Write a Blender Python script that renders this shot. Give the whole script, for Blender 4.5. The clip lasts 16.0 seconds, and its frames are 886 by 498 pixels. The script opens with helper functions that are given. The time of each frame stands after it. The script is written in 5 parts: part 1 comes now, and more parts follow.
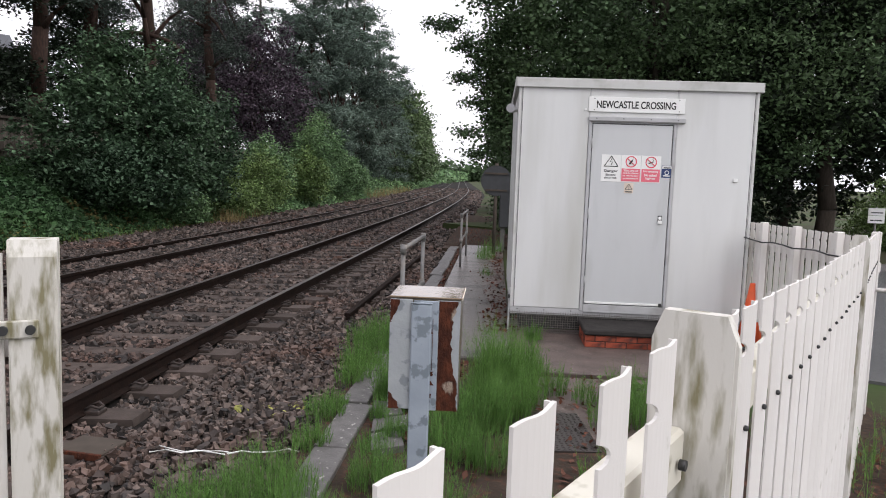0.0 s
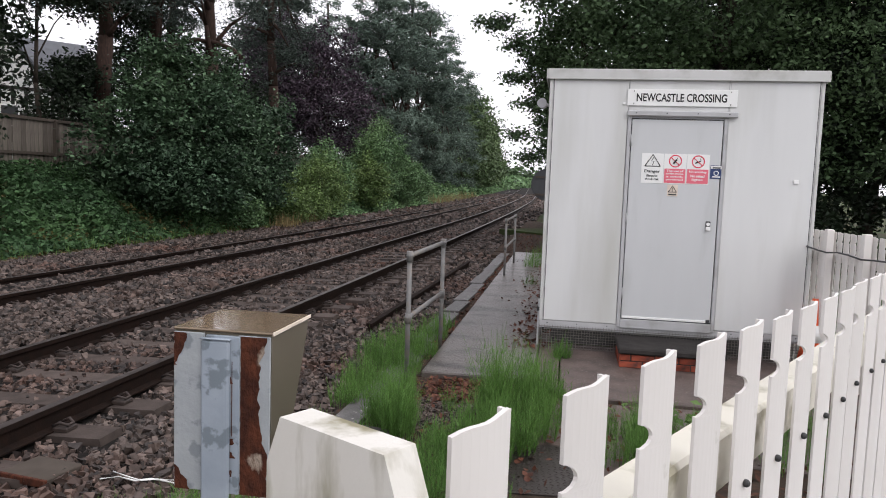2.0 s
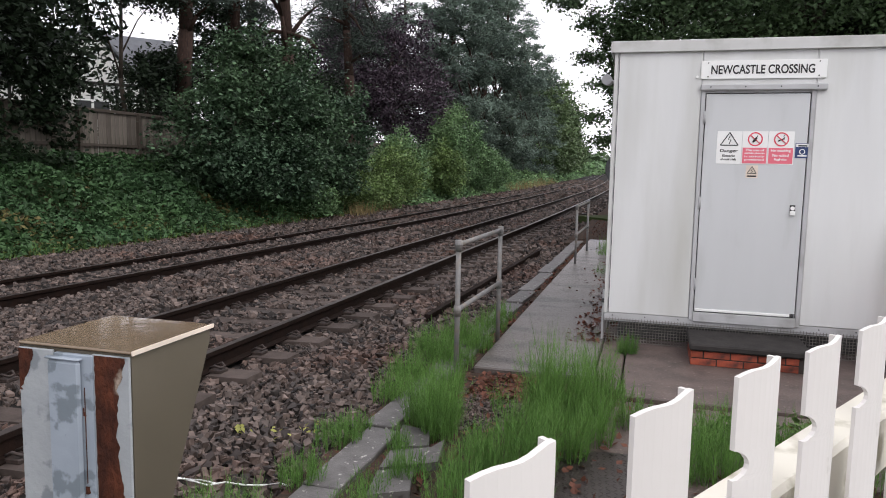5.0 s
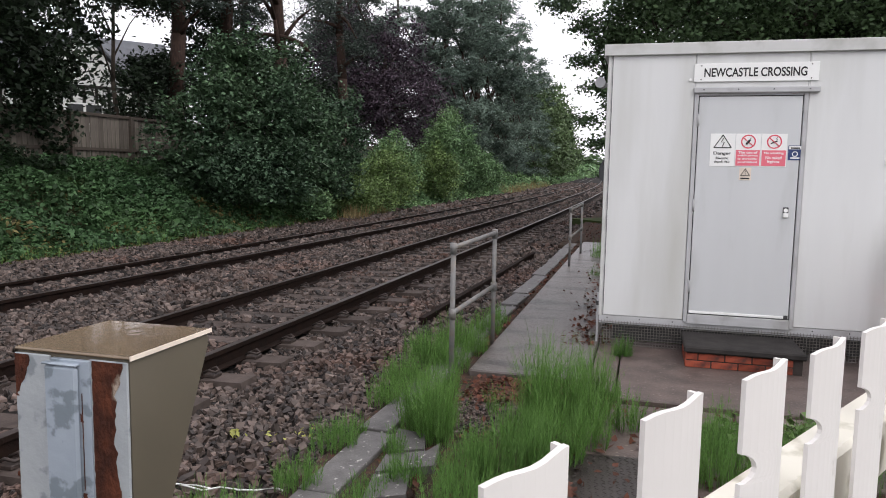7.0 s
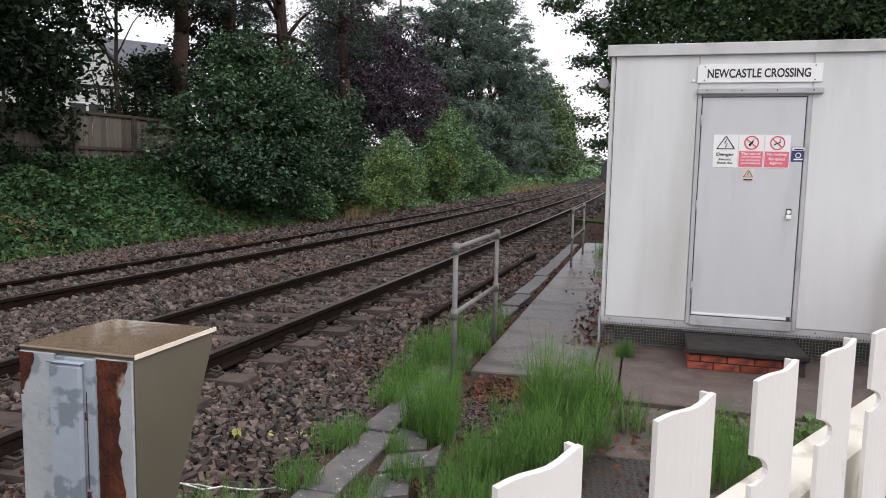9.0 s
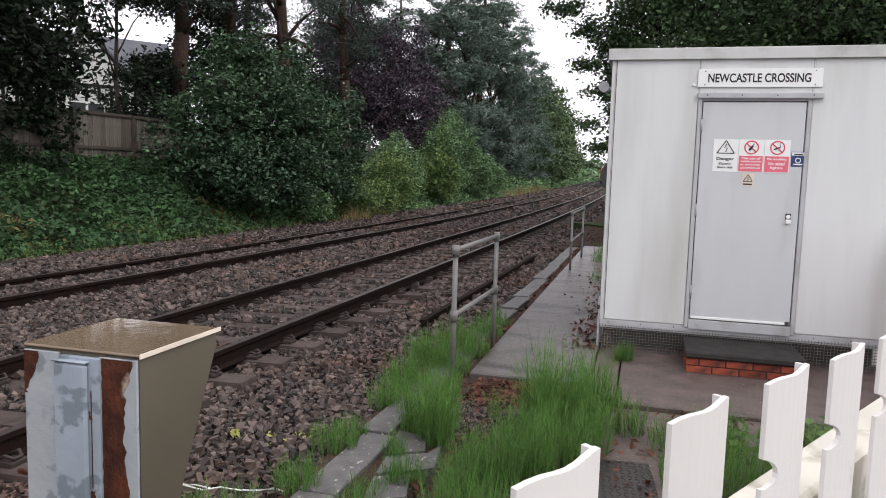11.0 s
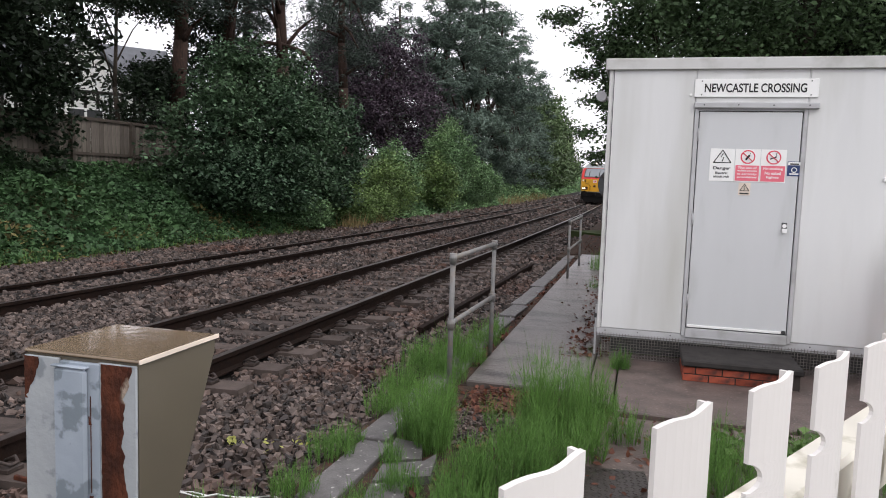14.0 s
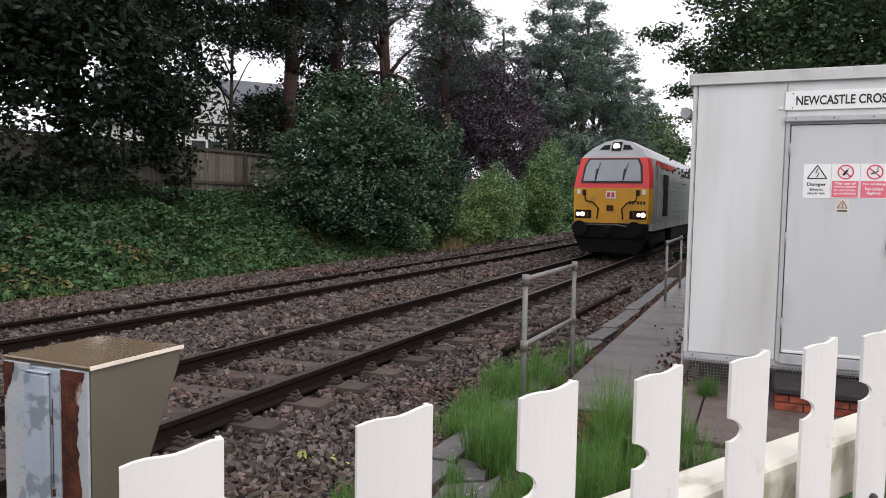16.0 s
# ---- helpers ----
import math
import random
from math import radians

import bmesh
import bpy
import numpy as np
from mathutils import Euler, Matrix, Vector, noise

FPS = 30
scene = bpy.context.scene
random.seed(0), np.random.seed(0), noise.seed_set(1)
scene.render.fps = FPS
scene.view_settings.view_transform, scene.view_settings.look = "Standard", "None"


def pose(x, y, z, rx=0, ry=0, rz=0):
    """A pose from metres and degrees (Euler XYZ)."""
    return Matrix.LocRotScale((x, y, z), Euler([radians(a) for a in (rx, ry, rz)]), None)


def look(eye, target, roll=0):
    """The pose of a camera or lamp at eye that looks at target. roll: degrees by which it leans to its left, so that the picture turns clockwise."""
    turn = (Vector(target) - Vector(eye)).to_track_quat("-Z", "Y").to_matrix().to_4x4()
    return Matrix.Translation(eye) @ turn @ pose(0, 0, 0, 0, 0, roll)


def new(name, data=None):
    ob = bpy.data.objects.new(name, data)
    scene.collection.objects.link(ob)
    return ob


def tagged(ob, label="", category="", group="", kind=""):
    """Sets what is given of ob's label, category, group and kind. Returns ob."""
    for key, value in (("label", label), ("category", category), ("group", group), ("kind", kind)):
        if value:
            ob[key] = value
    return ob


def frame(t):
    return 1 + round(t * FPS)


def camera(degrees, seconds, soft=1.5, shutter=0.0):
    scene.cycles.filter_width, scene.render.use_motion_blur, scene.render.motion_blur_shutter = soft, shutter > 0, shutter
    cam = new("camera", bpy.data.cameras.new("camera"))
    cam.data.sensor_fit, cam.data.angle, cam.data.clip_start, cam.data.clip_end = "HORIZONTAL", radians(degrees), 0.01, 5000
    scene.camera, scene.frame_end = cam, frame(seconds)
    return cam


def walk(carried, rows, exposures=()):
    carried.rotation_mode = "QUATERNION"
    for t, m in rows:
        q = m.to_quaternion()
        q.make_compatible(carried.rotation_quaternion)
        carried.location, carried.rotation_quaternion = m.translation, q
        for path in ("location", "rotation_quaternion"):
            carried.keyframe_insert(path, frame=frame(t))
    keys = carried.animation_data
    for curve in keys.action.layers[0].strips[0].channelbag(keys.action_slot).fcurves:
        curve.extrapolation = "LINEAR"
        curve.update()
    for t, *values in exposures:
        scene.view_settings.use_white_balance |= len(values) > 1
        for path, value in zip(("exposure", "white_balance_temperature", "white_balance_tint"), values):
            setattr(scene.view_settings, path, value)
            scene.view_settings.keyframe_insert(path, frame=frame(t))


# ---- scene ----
cam = camera(62.37, 16.0, soft=1.0)
PATH = [
    (0, (0.305, 0.572, 1.575), (0.167, 2.557, 1.378), 2.0),
    (0.5, (0.344, 0.643, 1.574), (0.283, 2.633, 1.382), 1.8),
    (1, (0.540, 0.844, 1.541), (0.304, 2.823, 1.369), 4.6),
    (1.5, (0.673, 1.058, 1.533), (0.429, 3.032, 1.332), 4.1),
    (2, (0.738, 1.253, 1.541), (0.410, 3.217, 1.354), 2.0),
    (2.5, (0.860, 1.463, 1.516), (0.233, 3.351, 1.314), 2.1),
    (3, (0.934, 1.617, 1.517), (0.297, 3.494, 1.252), 1.6),
    (3.5, (0.918, 1.630, 1.526), (0.367, 3.542, 1.320), 0.7),
    (4, (0.911, 1.645, 1.520), (0.363, 3.556, 1.299), 1.0),
    (6.5, (0.892, 1.658, 1.518), (0.366, 3.574, 1.290), 1.2),
    (7, (0.892, 1.657, 1.518), (0.367, 3.575, 1.300), 1.0),
    (7.5, (0.889, 1.658, 1.517), (0.356, 3.574, 1.301), 1.2),
    (8, (0.890, 1.657, 1.517), (0.368, 3.576, 1.304), 1.2),
    (8.5, (0.888, 1.658, 1.516), (0.361, 3.575, 1.295), 1.1),
    (9, (0.885, 1.659, 1.516), (0.356, 3.575, 1.299), 1.2),
    (11.5, (0.874, 1.653, 1.515), (0.348, 3.571, 1.307), 1.8),
    (12, (0.875, 1.648, 1.516), (0.347, 3.566, 1.312), 1.9),
    (12.5, (0.878, 1.646, 1.516), (0.353, 3.566, 1.313), 1.7),
    (13, (0.881, 1.645, 1.517), (0.360, 3.566, 1.317), 1.7),
    (13.5, (0.879, 1.642, 1.518), (0.355, 3.562, 1.318), 1.9),
    (14, (0.882, 1.641, 1.518), (0.361, 3.563, 1.328), 1.9),
    (14.5, (0.894, 1.639, 1.519), (0.361, 3.558, 1.339), 1.6),
    (15, (0.949, 1.653, 1.524), (0.331, 3.547, 1.353), 1.4),
    (15.5, (1.066, 1.683, 1.522), (0.353, 3.545, 1.365), 2.1),
    (16, (1.152, 1.695, 1.519), (0.351, 3.523, 1.383), 1.0),
]
walk(cam, [(t, look(eye, target, roll)) for t, eye, target, roll in PATH],
     exposures=[(0, 0.67), (1.0, 0.70), (2.0, 0.63), (2.5, 0.63), (3.0, 0.73), (16.0, 0.73)])

# ---- light ----
world = bpy.data.worlds.new("overcast_sky")
scene.world = world
world.use_nodes = True
wn, wl = world.node_tree.nodes, world.node_tree.links
sky = wn.new("ShaderNodeTexSky")
sky.sky_type, sky.sun_disc = "NISHITA", False
sky.sun_elevation, sky.sun_rotation = radians(48), radians(60)
sky.air_density, sky.dust_density = 1.0, 4.0
pale = wn.new("ShaderNodeHueSaturation")
pale.inputs["Saturation"].default_value = 0.12
veil = wn.new("ShaderNodeMixRGB")
veil.inputs[0].default_value = 0.6
veil.inputs[2].default_value = (9.5, 9.25, 10.2, 1)
wl.new(sky.outputs[0], pale.inputs["Color"])
wl.new(pale.outputs[0], veil.inputs[1])
wl.new(veil.outputs[0], wn["Background"].inputs["Color"])
wn["Background"].inputs["Strength"].default_value = 0.12
sun = new("sun", bpy.data.lights.new("sun", "SUN"))
sun.data.energy, sun.data.angle, sun.data.color = 0.7, radians(25), (1.0, 0.98, 0.95)
sun.matrix_basis = look((20, -14, 26), (0, 8, 0))

# ---- materials ----


def material(name, colour, rough=0.7, other=None, scale=8.0, metal=0.0, bump=0.0, bump_scale=60.0, stain=None,
             stain_scale=1.5, stain_at=0.6, stain_soft=0.12, island=0.0, spread=0.0, stretch=(1, 1, 1), through_light=0.0, coat=0.0):
    m = bpy.data.materials.new(name)
    m.use_nodes = True
    nt = m.node_tree
    p = nt.nodes["Principled BSDF"]
    p.inputs["Roughness"].default_value = rough
    p.inputs["Metallic"].default_value = metal
    p.inputs["Coat Weight"].default_value = coat
    if through_light:
        p.inputs["Specular IOR Level"].default_value = 0.16
    elif rough >= 0.8:
        p.inputs["Specular IOR Level"].default_value = 0.14
    geo = nt.nodes.new("ShaderNodeTexCoord")
    mapping = nt.nodes.new("ShaderNodeMapping")
    mapping.inputs["Scale"].default_value = stretch
    nt.links.new(geo.outputs["Object"], mapping.inputs["Vector"])

    def cloud(size, detail=6.0):
        n = nt.nodes.new("ShaderNodeTexNoise")
        n.inputs["Scale"].default_value, n.inputs["Detail"].default_value = size, detail
        nt.links.new(mapping.outputs[0], n.inputs["Vector"])
        return n.outputs["Fac"]

    def blend(fac, a, b):
        mix = nt.nodes.new("ShaderNodeMixRGB")
        nt.links.new(fac, mix.inputs[0])
        for socket, v in ((mix.inputs[1], a), (mix.inputs[2], b)):
            if isinstance(v, tuple):
                socket.default_value = (*v, 1)
            else:
                nt.links.new(v, socket)
        return mix.outputs[0]

    def step(fac, at, soft):
        r = nt.nodes.new("ShaderNodeMapRange")
        r.inputs[1].default_value, r.inputs[2].default_value = at - soft, at + soft
        nt.links.new(fac, r.inputs[0])
        return r.outputs[0]

    other = other or tuple(c * 0.75 for c in colour)
    out = blend(step(cloud(scale), 0.5, 0.2), colour, other)
    if stain:
        out = blend(step(cloud(stain_scale, 9.0), stain_at, stain_soft), out, stain)
    if island or spread:
        if island:
            g = nt.nodes.new("ShaderNodeNewGeometry").outputs["Random Per Island"]
        else:
            g = nt.nodes.new("ShaderNodeObjectInfo").outputs["Random"]
        amount = island or spread
        r = nt.nodes.new("ShaderNodeMapRange")
        r.inputs[3].default_value, r.inputs[4].default_value = 1 - amount, 1 + amount
        nt.links.new(g, r.inputs[0])
        h = nt.nodes.new("ShaderNodeHueSaturation")
        nt.links.new(r.outputs[0], h.inputs["Value"])
        nt.links.new(out, h.inputs["Color"])
        out = h.outputs[0]
    nt.links.new(out, p.inputs["Base Color"])
    if bump:
        b = nt.nodes.new("ShaderNodeBump")
        b.inputs["Strength"].default_value, b.inputs["Distance"].default_value = bump, 0.01
        nt.links.new(cloud(bump_scale), b.inputs["Height"])
        nt.links.new(b.outputs[0], p.inputs["Normal"])
    if through_light:
        t = nt.nodes.new("ShaderNodeBsdfTranslucent")
        nt.links.new(out, t.inputs["Color"])
        mix = nt.nodes.new("ShaderNodeMixShader")
        mix.inputs[0].default_value = through_light
        nt.links.new(p.outputs[0], mix.inputs[1])
        nt.links.new(t.outputs[0], mix.inputs[2])
        nt.links.new(mix.outputs[0], nt.nodes["Material Output"].inputs["Surface"])
    return m


def glow(name, colour, strength):
    m = bpy.data.materials.new(name)
    m.use_nodes = True
    p = m.node_tree.nodes["Principled BSDF"]
    p.inputs["Base Color"].default_value = (*colour, 1)
    p.inputs["Emission Color"].default_value = (*colour, 1)
    p.inputs["Emission Strength"].default_value = strength
    return m


M_PANEL = material("cabin_paint", (0.655, 0.66, 0.65), 0.5, (0.60, 0.605, 0.60), 1.4, stain=(0.48, 0.48, 0.45), stain_scale=1.1, stain_at=0.60, stain_soft=0.15, bump=0.03, bump_scale=8, stretch=(2.2, 2.2, 0.28))
M_DOOR = material("door_paint", (0.545, 0.555, 0.56), 0.45, (0.515, 0.525, 0.53), 2.0, stain=(0.43, 0.44, 0.43), stain_scale=2.0, stain_at=0.68, stretch=(2, 2, 0.4))
M_TRIM = material("grey_trim", (0.45, 0.45, 0.46), 0.5, (0.38, 0.38, 0.38), 5.0, stain=(0.22, 0.21, 0.19), stain_scale=4, stain_at=0.66)
M_ROOF = material("roof_trim", (0.56, 0.56, 0.55), 0.5, (0.50, 0.50, 0.48), 2.0, stain=(0.33, 0.33, 0.30), stain_scale=3, stain_at=0.64)
M_SEAL = material("dark_seal", (0.06, 0.06, 0.06), 0.8)
M_SIGN = material("sign_white", (0.80, 0.80, 0.78), 0.4, (0.76, 0.76, 0.74), 9.0)
M_BLACK = material("black_ink", (0.015, 0.015, 0.015), 0.6)
M_RED = material("sign_red", (0.65, 0.05, 0.09), 0.5, (0.60, 0.06, 0.10), 6)
M_PINK = material("faded_red_panel", (0.72, 0.15, 0.20), 0.5, (0.68, 0.13, 0.18), 6)
M_BLUE = material("sign_navy", (0.02, 0.045, 0.15), 0.5)
M_CREAM = material("sign_cream", (0.80, 0.69, 0.58), 0.5)
M_STEEL = material("galvanised_steel", (0.20, 0.195, 0.19), 0.6, (0.13, 0.13, 0.127), 12, metal=0.3, stain=(0.20, 0.16, 0.12), stain_scale=9, stain_at=0.62, bump=0.1)
M_CHROME = material("lock_metal", (0.6, 0.6, 0.6), 0.3, metal=0.9)
M_MESH = material("rusty_wire", (0.20, 0.19, 0.18), 0.7, (0.11, 0.10, 0.09), 20)
M_BRICK = material("red_brick", (0.30, 0.074, 0.042), 0.8, (0.21, 0.05, 0.032), 14, spread=0.28, stain=(0.08, 0.035, 0.028), stain_scale=11, stain_at=0.60, bump=0.4, bump_scale=90)
M_MORTAR = material("mortar", (0.05, 0.042, 0.038), 0.95)
M_STEPSLAB = material("dark_step_slab", (0.042, 0.038, 0.036), 0.85, (0.026, 0.024, 0.023), 9, bump=0.3, bump_scale=120)
M_CONC = material("wet_concrete", (0.112, 0.095, 0.086), 0.37, (0.068, 0.056, 0.050), 9.0, stain=(0.026, 0.020, 0.017), stain_scale=1.9, stain_at=0.56, stain_soft=0.06, bump=0.9, bump_scale=34, stretch=(0.8, 1.7, 1.0))
M_BASE = material("stained_concrete", (0.125, 0.092, 0.080), 0.55, (0.062, 0.046, 0.040), 5, stain=(0.23, 0.185, 0.16), stain_scale=38, stain_at=0.66, stain_soft=0.03, bump=0.4, bump_scale=60)
M_KERB = material("trough_concrete", (0.115, 0.108, 0.105), 0.6, (0.065, 0.06, 0.058), 9, stain=(0.36, 0.35, 0.32), stain_scale=26, stain_at=0.66, stain_soft=0.03, spread=0.12, bump=0.4, bump_scale=80)
M_SOIL = material("damp_soil", (0.055, 0.040, 0.030), 0.95, (0.03, 0.023, 0.018), 7, stain=(0.10, 0.045, 0.03), stain_scale=18, stain_at=0.62, bump=0.8, bump_scale=30)
M_GROUND = material("rough_ground", (0.045, 0.05, 0.025), 0.95, (0.06, 0.045, 0.03), 0.6, stain=(0.04, 0.065, 0.02), stain_scale=0.3, stain_at=0.5, bump=0.8, bump_scale=9)
# bed colour is near black to stand for shade in the stone gaps
M_SHADEDBED = material("ballast_bed", (0.016, 0.013, 0.012), 0.95, (0.008, 0.007, 0.006), 13, bump=1.0, bump_scale=17)
M_STONE = material("ballast_stone", (0.104, 0.077, 0.065), 0.7, (0.032, 0.0225, 0.0185), 9, island=0.85, stain=(0.074, 0.039, 0.028), stain_scale=0.5, stain_at=0.60, stain_soft=0.1)
M_RAIL = material("rusty_rail_side", (0.016, 0.008, 0.0055), 0.9, (0.008, 0.005, 0.004), 14, bump=0.3, bump_scale=60)
M_RAILTOP = material("polished_rail_head", (0.075, 0.060, 0.055), 0.42, (0.045, 0.036, 0.033), 8, metal=0.45)
M_SLEEPER = material("sleeper_concrete", (0.092, 0.072, 0.063), 0.8, (0.052, 0.041, 0.036), 7, spread=0.2, bump=0.4, bump_scale=50)
M_CLIP = material("clip_iron", (0.045, 0.028, 0.022), 0.7, (0.02, 0.015, 0.013), 30)
M_PVC = material("white_pvc", (0.715, 0.685, 0.655), 0.4, (0.66, 0.63, 0.595), 3.0, stain=(0.36, 0.33, 0.27), stain_scale=14.0, stain_at=0.71, stain_soft=0.04, stretch=(2, 2, 0.9), spread=0.04, bump=0.04, bump_scale=40)
M_PVCOLD = material("mossy_pvc", (0.64, 0.62, 0.575), 0.5, (0.57, 0.545, 0.49), 4.0, stain=(0.20, 0.18, 0.10), stain_scale=9.0, stain_at=0.56, stain_soft=0.08, stretch=(3, 3, 0.7), bump=0.08, bump_scale=60)
M_RAILPVC = material("cream_pvc_rail", (0.66, 0.63, 0.545), 0.5, (0.58, 0.55, 0.46), 5.0, stain=(0.30, 0.275, 0.19), stain_scale=13.0, stain_at=0.62, stain_soft=0.06, bump=0.05, bump_scale=60)
M_BOLT = material("dark_bolt", (0.03, 0.03, 0.03), 0.5)
M_BLUEPAINT = material("weathered_pale_blue_paint", (0.31, 0.35, 0.40), 0.5, (0.25, 0.29, 0.335), 16, stain=(0.16, 0.19, 0.215), stain_scale=30, stain_at=0.585, stain_soft=0.03, bump=0.08, bump_scale=60)
M_RUSTPAINT = material("rusting_paint", (0.345, 0.365, 0.375), 0.55, (0.28, 0.30, 0.315), 14, stain=(0.19, 0.21, 0.225), stain_scale=22, stain_at=0.575, stain_soft=0.03, bump=0.15, bump_scale=90)
M_RUST = material("heavy_rust", (0.098, 0.032, 0.017), 0.85, (0.034, 0.013, 0.009), 34, stain=(0.30, 0.24, 0.19), stain_scale=20, stain_at=0.66, stain_soft=0.035, stretch=(1.5, 1.5, 0.8), bump=0.7, bump_scale=110)
M_BROWN = material("brown_gloss_sheet", (0.105, 0.090, 0.064), 0.32, (0.082, 0.071, 0.052), 3.0, stain=(0.135, 0.118, 0.09), stain_scale=1.6, stain_at=0.6)
M_BROWNTOP = material("wet_brown_lid", (0.185, 0.138, 0.090), 0.06, (0.135, 0.100, 0.068), 9.0, bump=0.03, bump_scale=25)
M_ORANGE = material("cone_orange", (0.75, 0.10, 0.02), 0.5)
M_FENCEWOOD = material("weathered_board", (0.17, 0.145, 0.125), 0.9, (0.10, 0.085, 0.075), 5, spread=0.25, stretch=(6, 6, 0.6), stain=(0.06, 0.065, 0.04), stain_scale=1.2, stain_at=0.58, bump=0.3, bump_scale=40)
M_FENCEPOST = material("dark_fence_post", (0.08, 0.066, 0.055), 0.9)
M_BARK = material("pine_bark", (0.062, 0.038, 0.030), 0.95, (0.030, 0.021, 0.018), 8, stretch=(3, 3, 0.8), bump=0.8, bump_scale=14)
M_BARKDARK = material("dark_bark", (0.05, 0.04, 0.032), 0.95, (0.03, 0.025, 0.02), 8, stretch=(3, 3, 0.8), bump=0.8, bump_scale=14)
M_ROAD = material("asphalt", (0.085, 0.085, 0.088), 0.3, (0.065, 0.065, 0.067), 20, bump=0.35, bump_scale=160, stain=(0.11, 0.11, 0.112), stain_scale=0.8, stain_at=0.6)
M_CHEQUER = material("chequer_plate_iron", (0.045, 0.036, 0.032), 0.4, (0.028, 0.022, 0.02), 10, metal=0.3, bump=0.2, bump_scale=60)
M_LINE = material("road_paint", (0.62, 0.62, 0.6), 0.7)
M_RENDERWALL = material("white_house_render", (0.72, 0.72, 0.70), 0.9)
M_TIMBER = material("black_house_timber", (0.03, 0.027, 0.025), 0.8)
M_SLATE = material("grey_slate", (0.11, 0.115, 0.13), 0.7, (0.08, 0.084, 0.095), 3)
M_SIGNBACK = material("dark_sign_back", (0.035, 0.037, 0.04), 0.6)


def leafy(name, a, b, island=0.5, light=0.2, rough=0.55):
    return material(name, a, rough, b, 0.35, island=island, through_light=light)


L_BUSH = leafy("bush_leaf", (0.082, 0.135, 0.072), (0.036, 0.066, 0.040), island=0.8)
L_BRIGHT = leafy("bright_shrub_leaf", (0.115, 0.185, 0.055), (0.08, 0.145, 0.045), island=0.55)
L_SHRUB = leafy("shrub_leaf", (0.170, 0.265, 0.120), (0.095, 0.170, 0.085), island=0.7)
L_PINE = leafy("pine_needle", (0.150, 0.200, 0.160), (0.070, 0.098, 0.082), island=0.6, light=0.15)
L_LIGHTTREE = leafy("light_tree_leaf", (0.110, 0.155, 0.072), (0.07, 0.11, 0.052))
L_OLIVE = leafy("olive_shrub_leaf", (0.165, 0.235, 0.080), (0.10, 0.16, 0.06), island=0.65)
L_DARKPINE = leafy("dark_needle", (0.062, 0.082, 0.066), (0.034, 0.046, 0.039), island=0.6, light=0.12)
L_COPPER = leafy("copper_leaf", (0.070, 0.050, 0.066), (0.042, 0.032, 0.043), island=0.65, light=0.15)
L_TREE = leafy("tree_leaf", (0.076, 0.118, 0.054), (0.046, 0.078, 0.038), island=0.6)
# these two leaf colours are lowered to hold the shade inside the foliage
L_SHADEDTREE = leafy("shaded_tree_leaf", (0.021, 0.032, 0.018), (0.013, 0.021, 0.012), island=0.6)
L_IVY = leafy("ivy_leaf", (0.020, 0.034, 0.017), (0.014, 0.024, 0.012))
L_BANK = leafy("bramble_leaf", (0.062, 0.118, 0.046), (0.038, 0.078, 0.036), island=0.55)
L_BANKDRY = leafy("dry_bramble_leaf", (0.12, 0.115, 0.04), (0.085, 0.06, 0.03), island=0.6)
L_HORSE = leafy("horsetail_green", (0.135, 0.252, 0.062), (0.088, 0.180, 0.046), island=0.4, light=0.4)
L_STRAW = leafy("straw_grass", (0.30, 0.23, 0.12), (0.20, 0.16, 0.07), island=0.4, light=0.3)
L_DEAD = leafy("dead_leaf", (0.13, 0.05, 0.03), (0.07, 0.03, 0.022), island=0.5, light=0.1)
L_YELLOW = leafy("yellow_weed_leaf", (0.34, 0.33, 0.10), (0.24, 0.26, 0.07), light=0.3)

# ---- mesh tools ----


def part(name, bm, mat, parent, label=""):
    me = bpy.data.meshes.new(name)
    bm.to_mesh(me)
    bm.free()
    me.materials.append(mat)
    ob = new(name, me)
    ob.parent = parent
    if label:
        ob["label"] = label
    return ob


def shared(name, me, parent, m=None):
    ob = new(name, me)
    ob.parent = parent
    if m is not None:
        ob.matrix_basis = m
    return ob


def mesh_of(name, bm, mat):
    me = bpy.data.meshes.new(name)
    bm.to_mesh(me)
    bm.free()
    me.materials.append(mat)
    return me


def raw_mesh(name, verts, faces, mat):
    me = bpy.data.meshes.new(name)
    me.from_pydata(verts, [], faces)
    me.materials.append(mat)
    return me


def thing(name, at, label, category, group="", kind="", rz=0.0):
    ob = new(name)
    ob.empty_display_size = 0.1
    ob.matrix_basis = pose(*at, 0, 0, rz)
    return tagged(ob, label, category, group, kind)


def box(bm, x0, x1, y0, y1, z0, z1, bevel=0.0):
    vs = bmesh.ops.create_cube(bm, size=1.0)["verts"]
    for v in vs:
        v.co = Vector((x0 + (v.co.x + 0.5) * (x1 - x0), y0 + (v.co.y + 0.5) * (y1 - y0), z0 + (v.co.z + 0.5) * (z1 - z0)))
    if bevel:
        es = list({e for v in vs for e in v.link_edges})
        bmesh.ops.bevel(bm, geom=es, offset=bevel, segments=1, affect="EDGES", profile=0.5)
    return bm


def boxes(*rows, bevel=0.0):
    bm = bmesh.new()
    for r in rows:
        box(bm, *r, bevel=bevel)
    return bm


